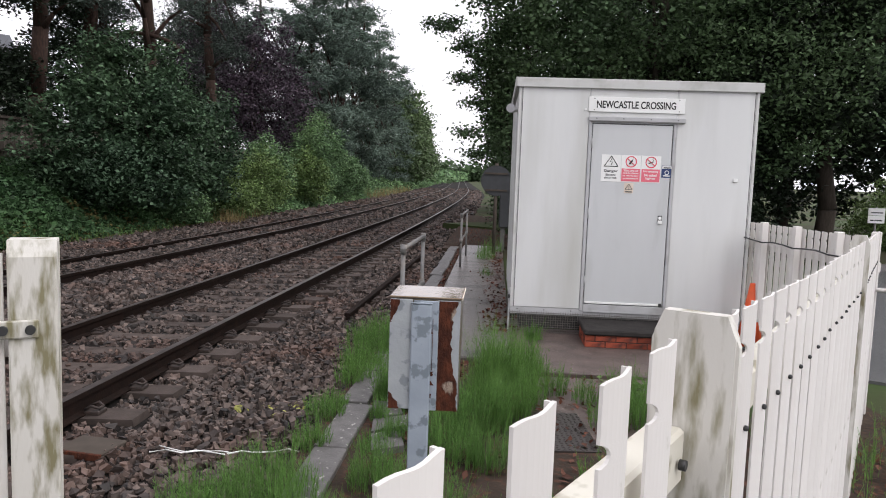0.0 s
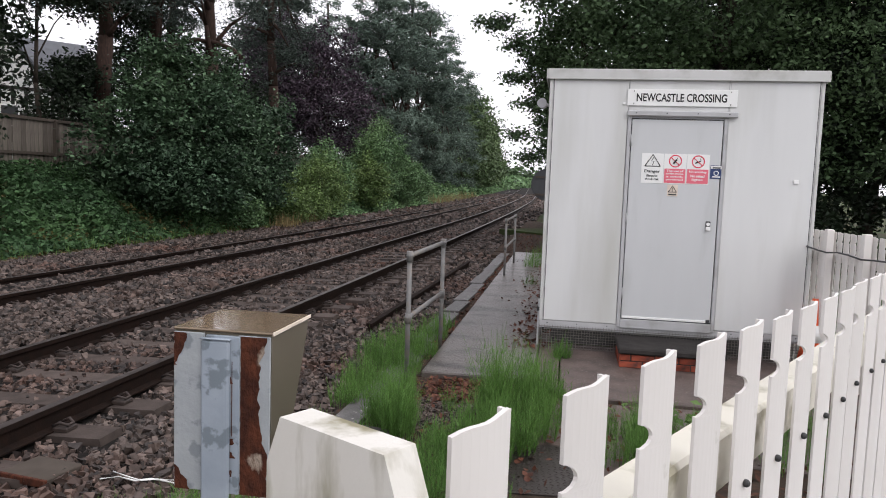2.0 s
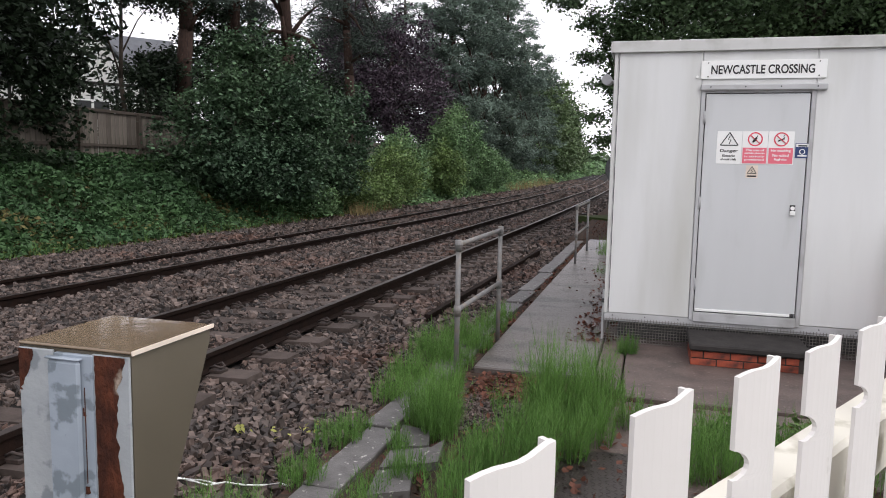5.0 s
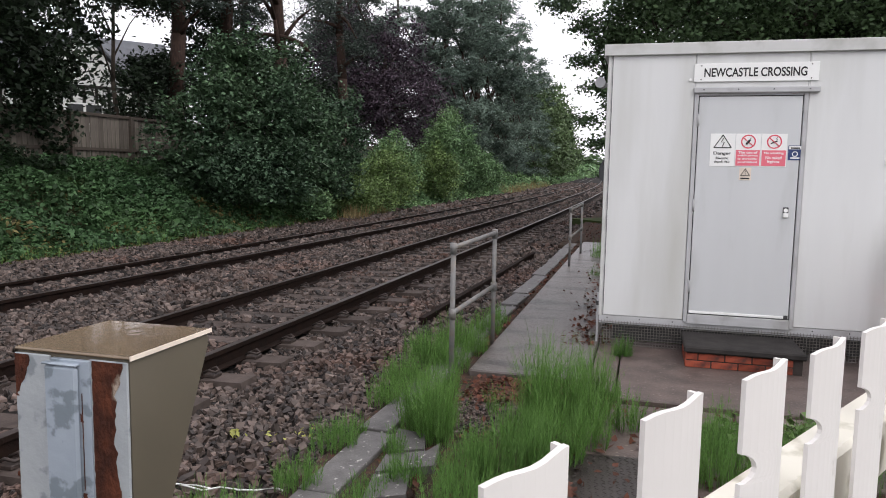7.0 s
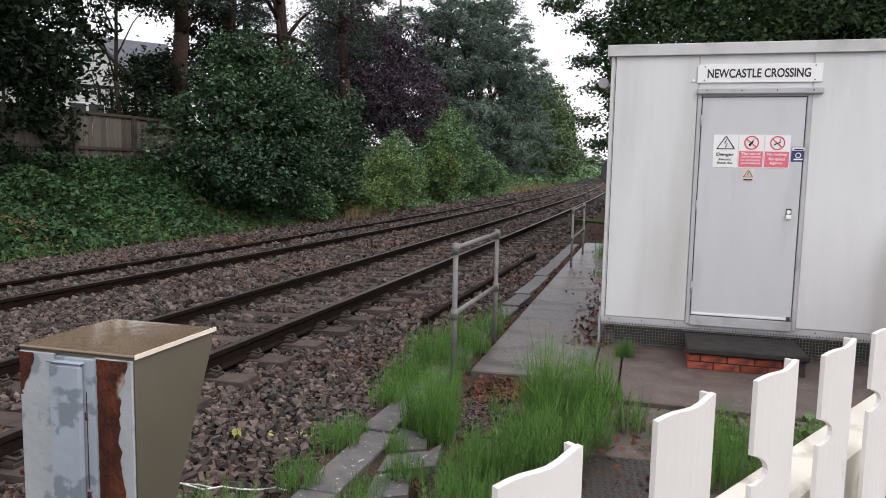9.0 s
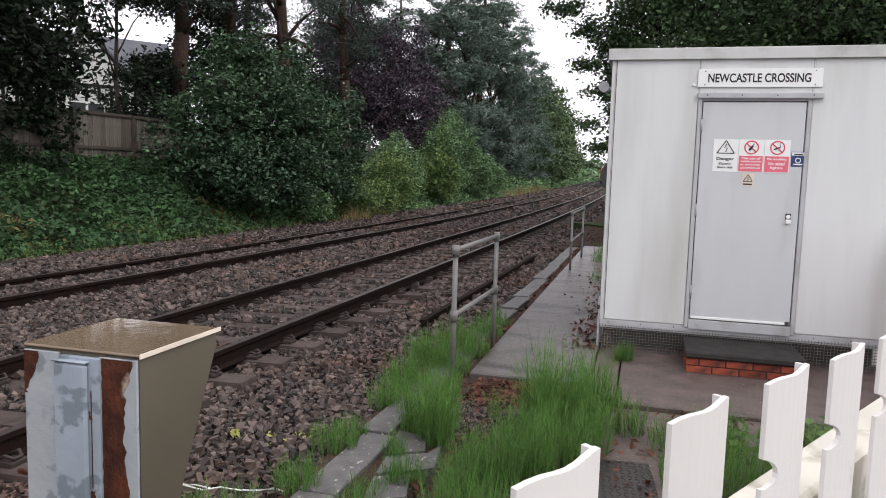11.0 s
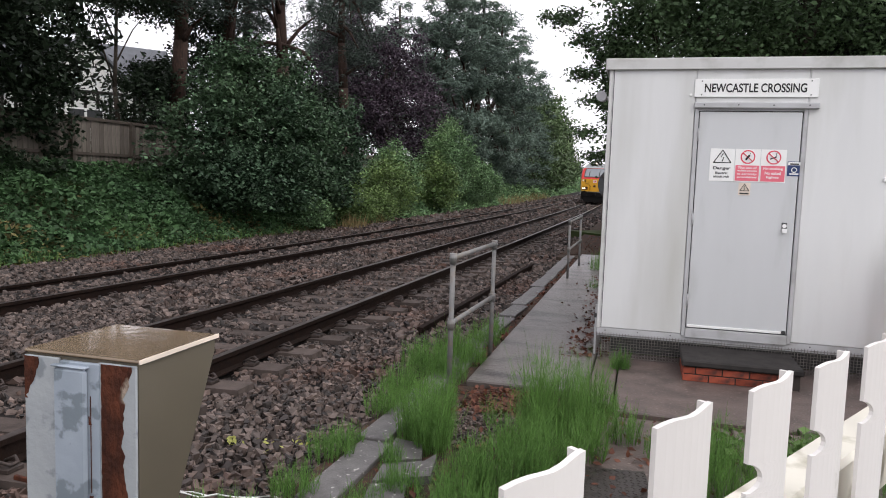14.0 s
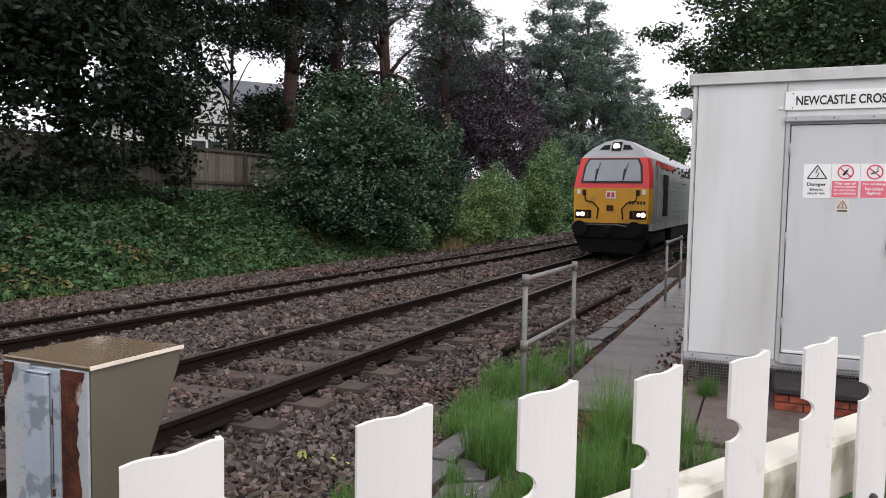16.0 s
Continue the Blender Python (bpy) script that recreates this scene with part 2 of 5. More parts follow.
def tube(bm, a, b, r0, r1=None, seg=8):
    a, b = Vector(a), Vector(b)
    r1 = r0 if r1 is None else r1
    q = (b - a).to_track_quat("Z", "Y").to_matrix()
    rings = []
    for c, r in ((a, r0), (b, r1)):
        rings.append([bm.verts.new(c + q @ Vector((r * math.cos(k * math.tau / seg), r * math.sin(k * math.tau / seg), 0))) for k in range(seg)])
    for k in range(seg):
        bm.faces.new((rings[0][k], rings[0][(k + 1) % seg], rings[1][(k + 1) % seg], rings[1][k])).smooth = True
    bm.faces.new(rings[0][::-1])
    bm.faces.new(rings[1])
    return bm


def tubes(*rows, seg=8):
    bm = bmesh.new()
    for r in rows:
        tube(bm, *r, seg=seg)
    return bm


def pipe(bm, pts, r, seg=8):
    """One bent pipe through the places given, closed at both ends."""
    pts = [Vector(p) for p in pts]
    rings = []
    for k, p in enumerate(pts):
        way = (pts[min(k + 1, len(pts) - 1)] - pts[max(k - 1, 0)]).normalized()
        q = way.to_track_quat("Z", "Y").to_matrix()
        rings.append([bm.verts.new(p + q @ Vector((r * math.cos(i * math.tau / seg), r * math.sin(i * math.tau / seg), 0))) for i in range(seg)])
    for a, b in zip(rings, rings[1:]):
        near = min(range(seg), key=lambda s: (a[0].co - b[s].co).length)
        for i in range(seg):
            bm.faces.new((a[i], a[(i + 1) % seg], b[(i + 1 + near) % seg], b[(i + near) % seg])).smooth = True
    bm.faces.new(rings[0][::-1])
    bm.faces.new(rings[-1])
    return bm


def prism(pts, y0, y1, bm=None):
    """A solid from an outline in x and z, drawn out along y."""
    bm = bm or bmesh.new()
    a = [bm.verts.new((x, y0, z)) for x, z in pts]
    b = [bm.verts.new((x, y1, z)) for x, z in pts]
    bm.faces.new(a)
    bm.faces.new(b[::-1])
    for k in range(len(pts)):
        j = (k + 1) % len(pts)
        bm.faces.new((a[j], a[k], b[k], b[j]))
    bmesh.ops.recalc_face_normals(bm, faces=bm.faces)
    return bm


def lettering(words, height, width, at, mat, parent, name="lettering", rot=(90, 0, 0), label=""):
    """Flat raised words, centred at a place, fitted to a width."""
    cu = bpy.data.curves.new(name, "FONT")
    cu.body, cu.size, cu.extrude, cu.align_x, cu.align_y = words, 1.0, 0.002, "CENTER", "CENTER"
    cu.offset = 0.022
    ob = new(name + "_curve", cu)
    bpy.context.view_layer.update()
    me = bpy.data.meshes.new_from_object(ob.evaluated_get(bpy.context.evaluated_depsgraph_get()))
    bpy.data.objects.remove(ob)
    co = [v.co.copy() for v in me.vertices]
    w = max(c.x for c in co) - min(c.x for c in co)
    h = max(c.y for c in co) - min(c.y for c in co)
    cx, cy = (max(c.x for c in co) + min(c.x for c in co)) / 2, (max(c.y for c in co) + min(c.y for c in co)) / 2
    turn = Euler([radians(a) for a in rot]).to_matrix()
    for v in me.vertices:
        v.co = turn @ Vector(((v.co.x - cx) * width / w, (v.co.y - cy) * height / h, v.co.z * 0.4)) + Vector(at)
    me.materials.clear()
    me.materials.append(mat)
    ob = new(name, me)
    ob.parent = parent
    if label:
        ob["label"] = label
    return ob


def disc(bm, at, r, thick=0.002, seg=20, hole=0.0):
    """A flat disc or ring that faces -y."""
    x, y, z = at
    rings = []
    for rr in ((r, hole) if hole else (r,)):
        for yy in (y - thick, y):
            rings.append([bm.verts.new((x + rr * math.cos(k * math.tau / seg), yy, z + rr * math.sin(k * math.tau / seg))) for k in range(seg)])
    for k in range(seg):
        j = (k + 1) % seg
        bm.faces.new((rings[0][k], rings[0][j], rings[1][j], rings[1][k]))
        if hole:
            bm.faces.new((rings[0][k], rings[2][k], rings[2][j], rings[0][j]))
    if not hole:
        bm.faces.new(rings[0])
    return bm


rng = np.random.default_rng(7)


def leaf_cards(centres, size, aspect=0.55, up=0.3, droop=0.25, gen=None):
    """Folded four-cornered leaves, one at each centre; arrays of corners and faces."""
    g = gen or rng
    n = len(centres)
    d = g.normal(size=(n, 3))
    d[:, 2] *= 0.6
    d /= np.linalg.norm(d, axis=1)[:, None]
    nrm = g.normal(size=(n, 3)) + np.array([0, 0, up * 3])
    side = np.cross(d, nrm)
    side /= np.linalg.norm(side, axis=1)[:, None] + 1e-9
    s = size * g.uniform(0.6, 1.35, n)[:, None]
    tip = centres + d * s * 0.6
    tip[:, 2] -= droop * s[:, 0] * 0.5
    root = centres - d * s * 0.5
    a = centres + side * s * aspect * 0.5
    b = centres - side * s * aspect * 0.5
    v = np.stack([root, a, tip, b], axis=1).reshape(-1, 3)
    f = np.arange(4 * n).reshape(n, 4)
    return v, f


def quads(name, v, f, mat):
    me = bpy.data.meshes.new(name)
    n = len(f)
    me.vertices.add(len(v))
    me.vertices.foreach_set("co", np.asarray(v, dtype=np.float32).ravel())
    me.loops.add(4 * n)
    me.loops.foreach_set("vertex_index", np.asarray(f, dtype=np.int32).ravel())
    me.polygons.add(n)
    me.polygons.foreach_set("loop_start", np.arange(0, 4 * n, 4, dtype=np.int32))
    me.update(calc_edges=True)
    me.validate()
    me.shade_flat()
    me.materials.append(mat)
    return me


def crown_points(blobs, clumps, per, clump_r, g, hollow=0.55):
    """Leaf places: clumps near the skin of several ellipsoids (x, y, z, rx, ry, rz), with leaves round each clump."""
    vol = np.array([b[3] * b[4] + b[4] * b[5] + b[3] * b[5] for b in blobs])
    counts = np.maximum(1, (clumps * vol / vol.sum()).astype(int))
    out = []
    for b, c in zip(blobs, counts):
        d = g.normal(size=(c, 3))
        d /= np.linalg.norm(d, axis=1)[:, None]
        r = g.uniform(hollow, 1.05, c) ** 0.7
        centre = np.array(b[:3]) + d * r[:, None] * np.array(b[3:6])
        k = per
        pts = centre[:, None, :] + g.normal(size=(c, k, 3)) * clump_r * np.array([1, 1, 0.6]) * g.uniform(0.5, 1.3, (c, 1, 1))
        out.append(pts.reshape(-1, 3))
    return np.concatenate(out)


def tree(name, at, blobs, leaf_mat, label, clumps=260, per=40, clump_r=0.45, leaf=0.22, aspect=0.55, trunk_r=0.2, trunk_top=None, bark=None,
         limbs=7, seed=1, up=0.3, hollow=0.55, lean=(0, 0), group=""):
    g = np.random.default_rng(seed)
    root = thing(name, at, label, "tree" if "tree" in name else "shrub", group)
    pts = crown_points(blobs, clumps, per, clump_r, g, hollow)
    pts = pts[pts[:, 2] > 0.03]
    v, f = leaf_cards(pts, leaf, aspect, up, gen=g)
    crown = new("crown", quads("crown", v, f, leaf_mat))
    crown.parent = root
    top = trunk_top or max(b[2] for b in blobs)
    bm = bmesh.new()
    steps = 6
    axis = [Vector((lean[0] * (k / steps) ** 1.3 + 0.12 * math.sin(k * 1.7 + seed), lean[1] * (k / steps) + 0.1 * math.cos(k * 2.1 + seed), top * k / steps - (0.4 if k == 0 else 0))) for k in range(steps + 1)]
    for k in range(steps):
        tube(bm, axis[k], axis[k + 1], trunk_r * (1 - 0.75 * k / steps), trunk_r * (1 - 0.75 * (k + 1) / steps), 9)
    part("trunk", bm, bark or M_BARKDARK, root)
    for k in range(limbs):
        b = blobs[k % len(blobs)]
        z = top * (0.3 + 0.6 * (k + 0.5) / limbs)
        i = min(steps - 1, int(z / top * steps))
        a = axis[i].lerp(axis[i + 1], z / top * steps - i)
        e = Vector(b[:3]) + Vector(g.normal(size=3)) * 0.35 * min(b[3:6])
        mid = a.lerp(e, 0.5) + Vector((0, 0, 0.08 * (e - a).length))
        r = trunk_r * 0.35
        bm = bmesh.new()
        tube(bm, a, mid, r, r * 0.6, 7)
        tube(bm, mid, e, r * 0.6, r * 0.2, 7)
        part("limb", bm, bark or M_BARKDARK, root)
    return root


# ---- the lie of the land ----
LOW = -0.14
BED = -0.27


def near_track(y):
    s = min(y, 112.0) - 8.55
    x = -3.37 + 0.022 * s - 0.00034 * s * s
    return x + (max(y, 112.0) - 112.0) * (0.022 - 0.00068 * 103.45)


def far_track(y):
    if y < 32:
        s = y - 8.5
        return -7.19 + 0.06 * s - 0.00125 * s * s
    return near_track(y) - 3.42


def land(x, y):
    foot = far_track(max(y, 6.0)) - 2.75 - 0.02 * max(0.0, y - 80.0)
    h = BED - 0.05 if x < -0.9 else LOW - 0.06
    if x < foot:
        t = min(1.0, (foot - x) / 4.3)
        h += 1.8 * (0.6 * t + 0.4 * t * t * (3 - 2 * t))
        h += 0.12 * noise.noise(Vector((x * 0.7, y * 0.7, 0)))* min(1, t * 3)
    elif x > 0.6 and y > 13.5:
        h += 0.05 * noise.noise(Vector((x * 0.8, y * 0.8, 4)))
    return h


def ground_sheet():
    xs = [-2500, -900, -400, -150, -80, -50, -35, -28, -24, -21] + [-19 + 0.5 * k for k in range(33)] + [-2, -1, 0, 1, 2, 3, 4, 6, 8, 11, 15, 20, 30, 50, 100, 300, 900, 2500]
    ys = [-2500, -900, -300, -100, -40, -20, -10, -5] + [0.7 * k for k in range(72)] + [53 + 3 * k for k in range(25)] + [130, 135, 140, 150, 160, 170, 180, 190, 200, 220, 240, 260, 280, 310, 350, 500, 900, 2500]
    vs = [(x, y, land(x, y)) for y in ys for x in xs]
    n = len(xs)
    fs = [(j * n + i, j * n + i + 1, (j + 1) * n + i + 1, (j + 1) * n + i) for j in range(len(ys) - 1) for i in range(n - 1)]
    me = raw_mesh("ground", vs, fs, M_GROUND)
    for p in me.polygons:
        p.use_smooth = True
    tagged(new("ground", me), "rough ground with soil and low green growth", "ground", kind="structure")


def strip(name, xl, xr, ys, z, mat, label, category, thick=0.05):
    """A long slab between two lines x = xl(y) and x = xr(y)."""
    bm = bmesh.new()
    rows = [[bm.verts.new(p) for p in ((xl(y), y, z - thick), (xl(y), y, z), (xr(y), y, z), (xr(y), y, z - thick))] for y in ys]
    for a, b in zip(rows, rows[1:]):
        for k in range(4):
            j = (k + 1) % 4
            bm.faces.new((a[k], b[k], b[j], a[j]))
    bm.faces.new(rows[0])
    bm.faces.new(rows[-1][::-1])
    bmesh.ops.recalc_face_normals(bm, faces=bm.faces)
    ob = part(name, bm, mat, None)
    return tagged(ob, label, category, kind="structure")


ground_sheet()
LONG = [-60, -20, -5, 0] + [3 * k for k in range(1, 40)] + [130, 150, 180, 220, 280, 360]
# the bed's colour carries the shadow seen between the loose stones
strip("ballast_bed", lambda y: far_track(y) - 2.8, lambda y: -0.80 if y < 17 else near_track(y) + 2.6, LONG, BED - 0.028, M_SHADEDBED, "near-black railway ballast bed, stone-gap shade in its colour", "ballast", 0.12)

# ---- railway ----
RAIL = [(-0.0345, 0.0), (0.0345, 0.0), (0.0345, -0.035), (0.011, -0.048), (0.011, -0.135), (0.07, -0.147), (0.07, -0.158), (-0.07, -0.158), (-0.07, -0.147), (-0.011, -0.135), (-0.011, -0.048), (-0.0345, -0.035)]


def rail(name, line, z, parent, ys):
    """A flat-bottomed rail swept along a line, with a bright running surface as its own part."""
    bm = bmesh.new()
    rings = [[bm.verts.new((line(y) + px, y, z + pz)) for px, pz in RAIL] for y in ys]
    n = len(RAIL)
    for a, b in zip(rings, rings[1:]):
        for k in range(n):
            bm.faces.new((a[k], a[(k + 1) % n], b[(k + 1) % n], b[k]))
    bm.faces.new(rings[0])
    bm.faces.new(rings[-1][::-1])
    bmesh.ops.recalc_face_normals(bm, faces=bm.faces)
    ob = part(name, bm, M_RAIL, parent, "rust-brown steel rail")
    bm = bmesh.new()
    rows = [[bm.verts.new((line(y) + dx, y, z + dz)) for dx, dz in ((-0.031, -0.001), (-0.031, 0.003), (0.031, 0.003), (0.031, -0.001))] for y in ys]
    for a, b in zip(rows, rows[1:]):
        for k in range(4):
            bm.faces.new((a[k], a[(k + 1) % 4], b[(k + 1) % 4], b[k]))
    bmesh.ops.recalc_face_normals(bm, faces=bm.faces)
    part("running_surface", bm, M_RAILTOP, ob, "polished running surface of the rail")
    return ob


def clip_mesh():
    bm = bmesh.new()
    box(bm, -0.05, 0.06, -0.06, 0.06, -0.012, 0.02, bevel=0.006)
    pipe(bm, [(-0.055, -0.04, 0.028), (0.0, -0.05, 0.055), (0.05, -0.03, 0.035), (0.055, 0.02, 0.04), (0.01, 0.045, 0.06), (-0.055, 0.035, 0.03)], 0.011, 6)
    return mesh_of("rail_clip", bm, M_CLIP)


def track(name, line, zr, zl, label, y0, y1, step):
    root = thing(name, (0, 0, 0), label, "railway track", kind="structure")
    ys = [-40, -20, -8] + [2.0 * k for k in range(0, 40)] + [84, 90, 100, 110, 125, 140, 160, 190, 230, 290, 350]
    rail("rail", lambda y: line(y) + 0.752, zr, root, ys)
    rail("rail", lambda y: line(y) - 0.752, zl, root, ys)
    bm = bmesh.new()
    prism([(-1.24, -0.2), (1.24, -0.2), (1.2, 0.0), (0.48, 0.0), (0.40, -0.008), (-0.40, -0.008), (-0.48, 0.0), (-1.2, 0.0)], -0.125, 0.125, bm)
    me = mesh_of("sleeper", bm, M_SLEEPER)
    clip = clip_mesh()
    g = np.random.default_rng(3)
    tilt = math.degrees(math.atan2(zr - zl, 1.504))
    y = y0
    while y < y1:
        zc = (zr + zl) / 2 - 0.162
        sl = shared("sleeper", me, root, pose(line(y), y + g.uniform(-0.02, 0.02), zc, 0, -tilt, g.uniform(-0.8, 0.8)))
        if 3 < y < 32:
            for side, z in ((0.752, zr), (-0.752, zl)):
                for e in (-1, 1):
                    shared("rail_clip", clip, sl, pose(side + e * 0.105, 0, 0.012, 0, 0, 0 if e > 0 else 180))
        y += step
    return root


track("near_railway_track", near_track, -0.095, -0.135, "rusty rails on grey concrete sleepers with iron clips", 1.0, 130, 0.66)
track("far_railway_track", far_track, -0.13, -0.21, "rusty rails on sleepers mostly buried in ballast", 3.0, 100, 0.66)


def ballast_stones():
    """Loose angular stones, thick near the camera and thinner further off."""
    g = np.random.default_rng(11)
    base = np.array([(sx, sy, sz) for sx in (-1, 1) for sy in (-1, 1) for sz in (-1, 1)], dtype=float)
    quad = np.array([(0, 1, 3, 2), (4, 6, 7, 5), (0, 4, 5, 1), (2, 3, 7, 6), (0, 2, 6, 4), (1, 5, 7, 3)])
    pts = []
    for y0, y1, density, size in ((2.2, 9.0, 820, 0.0215), (9.0, 16.0, 380, 0.028), (16.0, 30.0, 110, 0.037), (30.0, 60.0, 20, 0.062), (60.0, 110.0, 7, 0.09)):
        width = 10.0
        n = int(density * width * (y1 - y0))
        x = g.uniform(-10.9, -0.72, n)
        y = g.uniform(y0, y1, n)
        for a, b in zip(x, y):
            nx, fx = near_track(b), far_track(b)
            right = -0.80 if b < 18 else near_track(b) + 2.3
            if a > right or a < fx - 2.85 + g.normal() * 0.2:
                continue
            near_rail = min(abs(abs(a - nx) - 0.752), abs(abs(a - fx) - 0.752))
            if near_rail < 0.085:
                continue
            z = BED - 0.02
            d = abs(a - nx)
            if d < 1.3:
                z -= 0.018
            if abs(a - fx) < 1.2:
                z -= 0.035
            if d < 1.24 and g.random() < 0.93 and abs(((b - 1.0) / 0.66 + 0.5) % 1 - 0.5) * 0.66 < 0.14:
                continue
            if fx + 0.9 < a < nx - 0.9:
                z += 0.05
            pts.append((a, b, z + g.uniform(-0.022, 0.030), size * g.uniform(0.55, 1.6)))
    p = np.array(pts)
    n = len(p)
    shape = base[None] * g.uniform(0.25, 1.15, (n, 8, 3)) * g.uniform(0.6, 1.35, (n, 1, 3))
    ang = g.uniform(0, math.tau, (n, 3))
    ca, sa = np.cos(ang), np.sin(ang)
    rx = np.zeros((n, 3, 3)); rz = np.zeros((n, 3, 3))
    rx[:, 0, 0] = 1; rx[:, 1, 1] = ca[:, 0]; rx[:, 1, 2] = -sa[:, 0]; rx[:, 2, 1] = sa[:, 0]; rx[:, 2, 2] = ca[:, 0]
    rz[:, 2, 2] = 1; rz[:, 0, 0] = ca[:, 1]; rz[:, 0, 1] = -sa[:, 1]; rz[:, 1, 0] = sa[:, 1]; rz[:, 1, 1] = ca[:, 1]
    v = np.einsum("nij,nkj->nki", rz @ rx, shape) * p[:, 3][:, None, None] + p[:, None, :3]
    f = (quad[None] + 8 * np.arange(n)[:, None, None]).reshape(-1, 4)
    ob = new("ballast_stones", quads("ballast_stones", v.reshape(-1, 3), f, M_STONE))
    tagged(ob, "loose angular grey brown ballast stones", "ballast", kind="stuff")


ballast_stones()

# old rail that edges the ballast beside the path
edge = thing("old_rail", (-1.49, 9.5, -0.17), "dark rusty disused rail lying beside the path", "rail", kind="structure", rz=-1.6)
part("rail_bar", prism(RAIL, 0.0, 7.3), M_RAIL, edge)

# white marker cables lying on the ballast
cable = thing("white_cable", (0, 0, BED), "thin white cable lying on the ballast", "cable")
bm = bmesh.new()
pipe(bm, [(-1.83 + 0.095 * k, 4.94 + 0.02 * math.sin(k * 0.9) + 0.016 * k, 0.035 + 0.012 * math.sin(k * 2.3)) for k in range(11)], 0.005, 6)
part("strand", bm, M_SIGN, cable)
bm = bmesh.new()
pipe(bm, [(-1.80 + 0.1 * k, 5.0 + 0.02 * math.cos(k * 1.3), 0.04 + 0.01 * math.cos(k * 1.9)) for k in range(6)], 0.004, 6)
part("strand", bm, M_SIGN, cable)

# rusty plate beside the rail
plate = thing("rusty_plate", (-2.25, 5.0, BED + 0.03), "rust-brown steel plate lying beside the rail", "plate", rz=-8)
part("plate_board", boxes((-0.17, 0.17, -0.14, 0.14, -0.03, 0.005), bevel=0.006), M_FENCEPOST, plate)
part("plate_rim", boxes((-0.19, 0.19, -0.165, -0.142, -0.03, 0.015), bevel=0.004), M_RUST, plate)

# ---- path, slabs and kerbs ----
path = tagged(part("concrete_path", boxes((-0.45, 0.52, 7.42, 19.0, LOW - 0.14, LOW + 0.012), bevel=0.012), M_CONC, None), "wet grey concrete path beside the track", "path", kind="structure")
apron = thing("concrete_apron", (0, 0, LOW), "dark brown stained concrete slabs before the cabin", "paving", kind="structure")
for x0, x1, y0, y1, dz in ((0.53, 0.735, 7.2, 9.6, 0.0), (0.75, 3.6, 7.05, 9.0, 0.004), (0.56, 1.55, 5.4, 7.03, -0.03), (1.57, 2.9, 5.9, 7.03, -0.02)):
    part("slab", boxes((x0, x1, y0, y1, -0.15, dz), bevel=0.008), M_BASE, apron)
soil = tagged(part("soil_bed", boxes((-0.86, 3.4, 2.0, 7.4, LOW - 0.10, LOW - 0.035), (-0.60, -0.44, 7.4, 19.0, LOW - 0.10, LOW - 0.03), (-0.95, 2.2, 19.02, 34.0, LOW - 0.14, LOW + 0.0), (-0.95, -0.46, 18.2, 19.015, LOW - 0.14, LOW - 0.012)), M_SOIL, None), "dark damp soil with dead leaves", "soil", kind="structure")

kerbs = thing("cable_trough", (0, 0, LOW), "line of narrow grey concrete cable trough lids", "trough", kind="structure")
g = np.random.default_rng(5)
me_lid = mesh_of("lid", boxes((-0.105, 0.105, -0.45, 0.45, -0.09, 0.008), bevel=0.006), M_KERB)
y = 3.6
while y < 18.5:
    shift = -0.665 + 0.012 * g.normal()
    shared("lid", me_lid, kerbs, pose(shift, y, 0.006 * g.normal(), 0.5 * g.normal(), 0.8 * g.normal(), -1.2 + 0.6 * g.normal()))
    y += 0.91
broken = thing("broken_slab", (-0.33, 5.55, LOW), "broken grey concrete slabs with lichen spots", "slab", rz=8)
for pts in ([(-0.16, 0.03), (0.05, 0.10), (0.02, 0.34), (-0.17, 0.42)], [(-0.17, -0.26), (0.14, -0.14), (0.13, 0.20), (0.07, 0.07), (-0.16, -0.01)], [(-0.16, -0.60), (0.05, -0.52), (0.02, -0.24), (-0.17, -0.30)]):
    bm = bmesh.new()
    low = [bm.verts.new((x, y, -0.06)) for x, y in pts]
    top = [bm.verts.new((x * 0.99, y, 0.012 + 0.02 * x)) for x, y in pts]
    bm.faces.new(top)
    for k in range(len(pts)):
        j = (k + 1) % len(pts)
        bm.faces.new((low[k], low[j], top[j], top[k]))
    bmesh.ops.recalc_face_normals(bm, faces=bm.faces)
    part("slab_piece", bm, M_KERB, broken)


hatch = thing("chequer_plate", (0.72, 5.62, LOW - 0.028), "dark rusty chequer plate hatch set in the soil", "hatch", rz=6)
part("plate_board", boxes((-0.30, 0.30, -0.42, 0.36, -0.03, 0.004), bevel=0.003), M_CHEQUER, hatch)
bm = bmesh.new()
for i in range(16):
    for j in range(20):
        x, y0 = -0.285 + 0.038 * i, -0.40 + 0.038 * j
        e = 0.010 if (i + j) % 2 else -0.010
        tube(bm, (x - 0.010, y0 - e, 0.004), (x + 0.010, y0 + e, 0.004), 0.0032, 0.0032, 4)
part("tread_pattern", bm, M_CHEQUER, hatch, "raised tread bars")


def handrail(at, length, label, rz=0.0, h=1.06, r=0.021):
    root = thing("handrail", at, label, "handrail", "tubular handrails", rz=rz)
    for yy in (0.0, length):
        part("post", tubes(((0, yy, -0.12), (0, yy, h), r), seg=12), M_STEEL, root)
        for z in (h, 0.52 * h):
            bm = bmesh.new()
            bmesh.ops.create_uvsphere(bm, u_segments=12, v_segments=8, radius=r * 1.5)
            bmesh.ops.translate(bm, vec=(0, yy, z), verts=bm.verts)
            tube(bm, (0, yy, z - 0.05), (0, yy, z + 0.035), r * 1.35, r * 1.35, 12)
            part("socket", bm, M_STEEL, root, "galvanised pipe fitting")
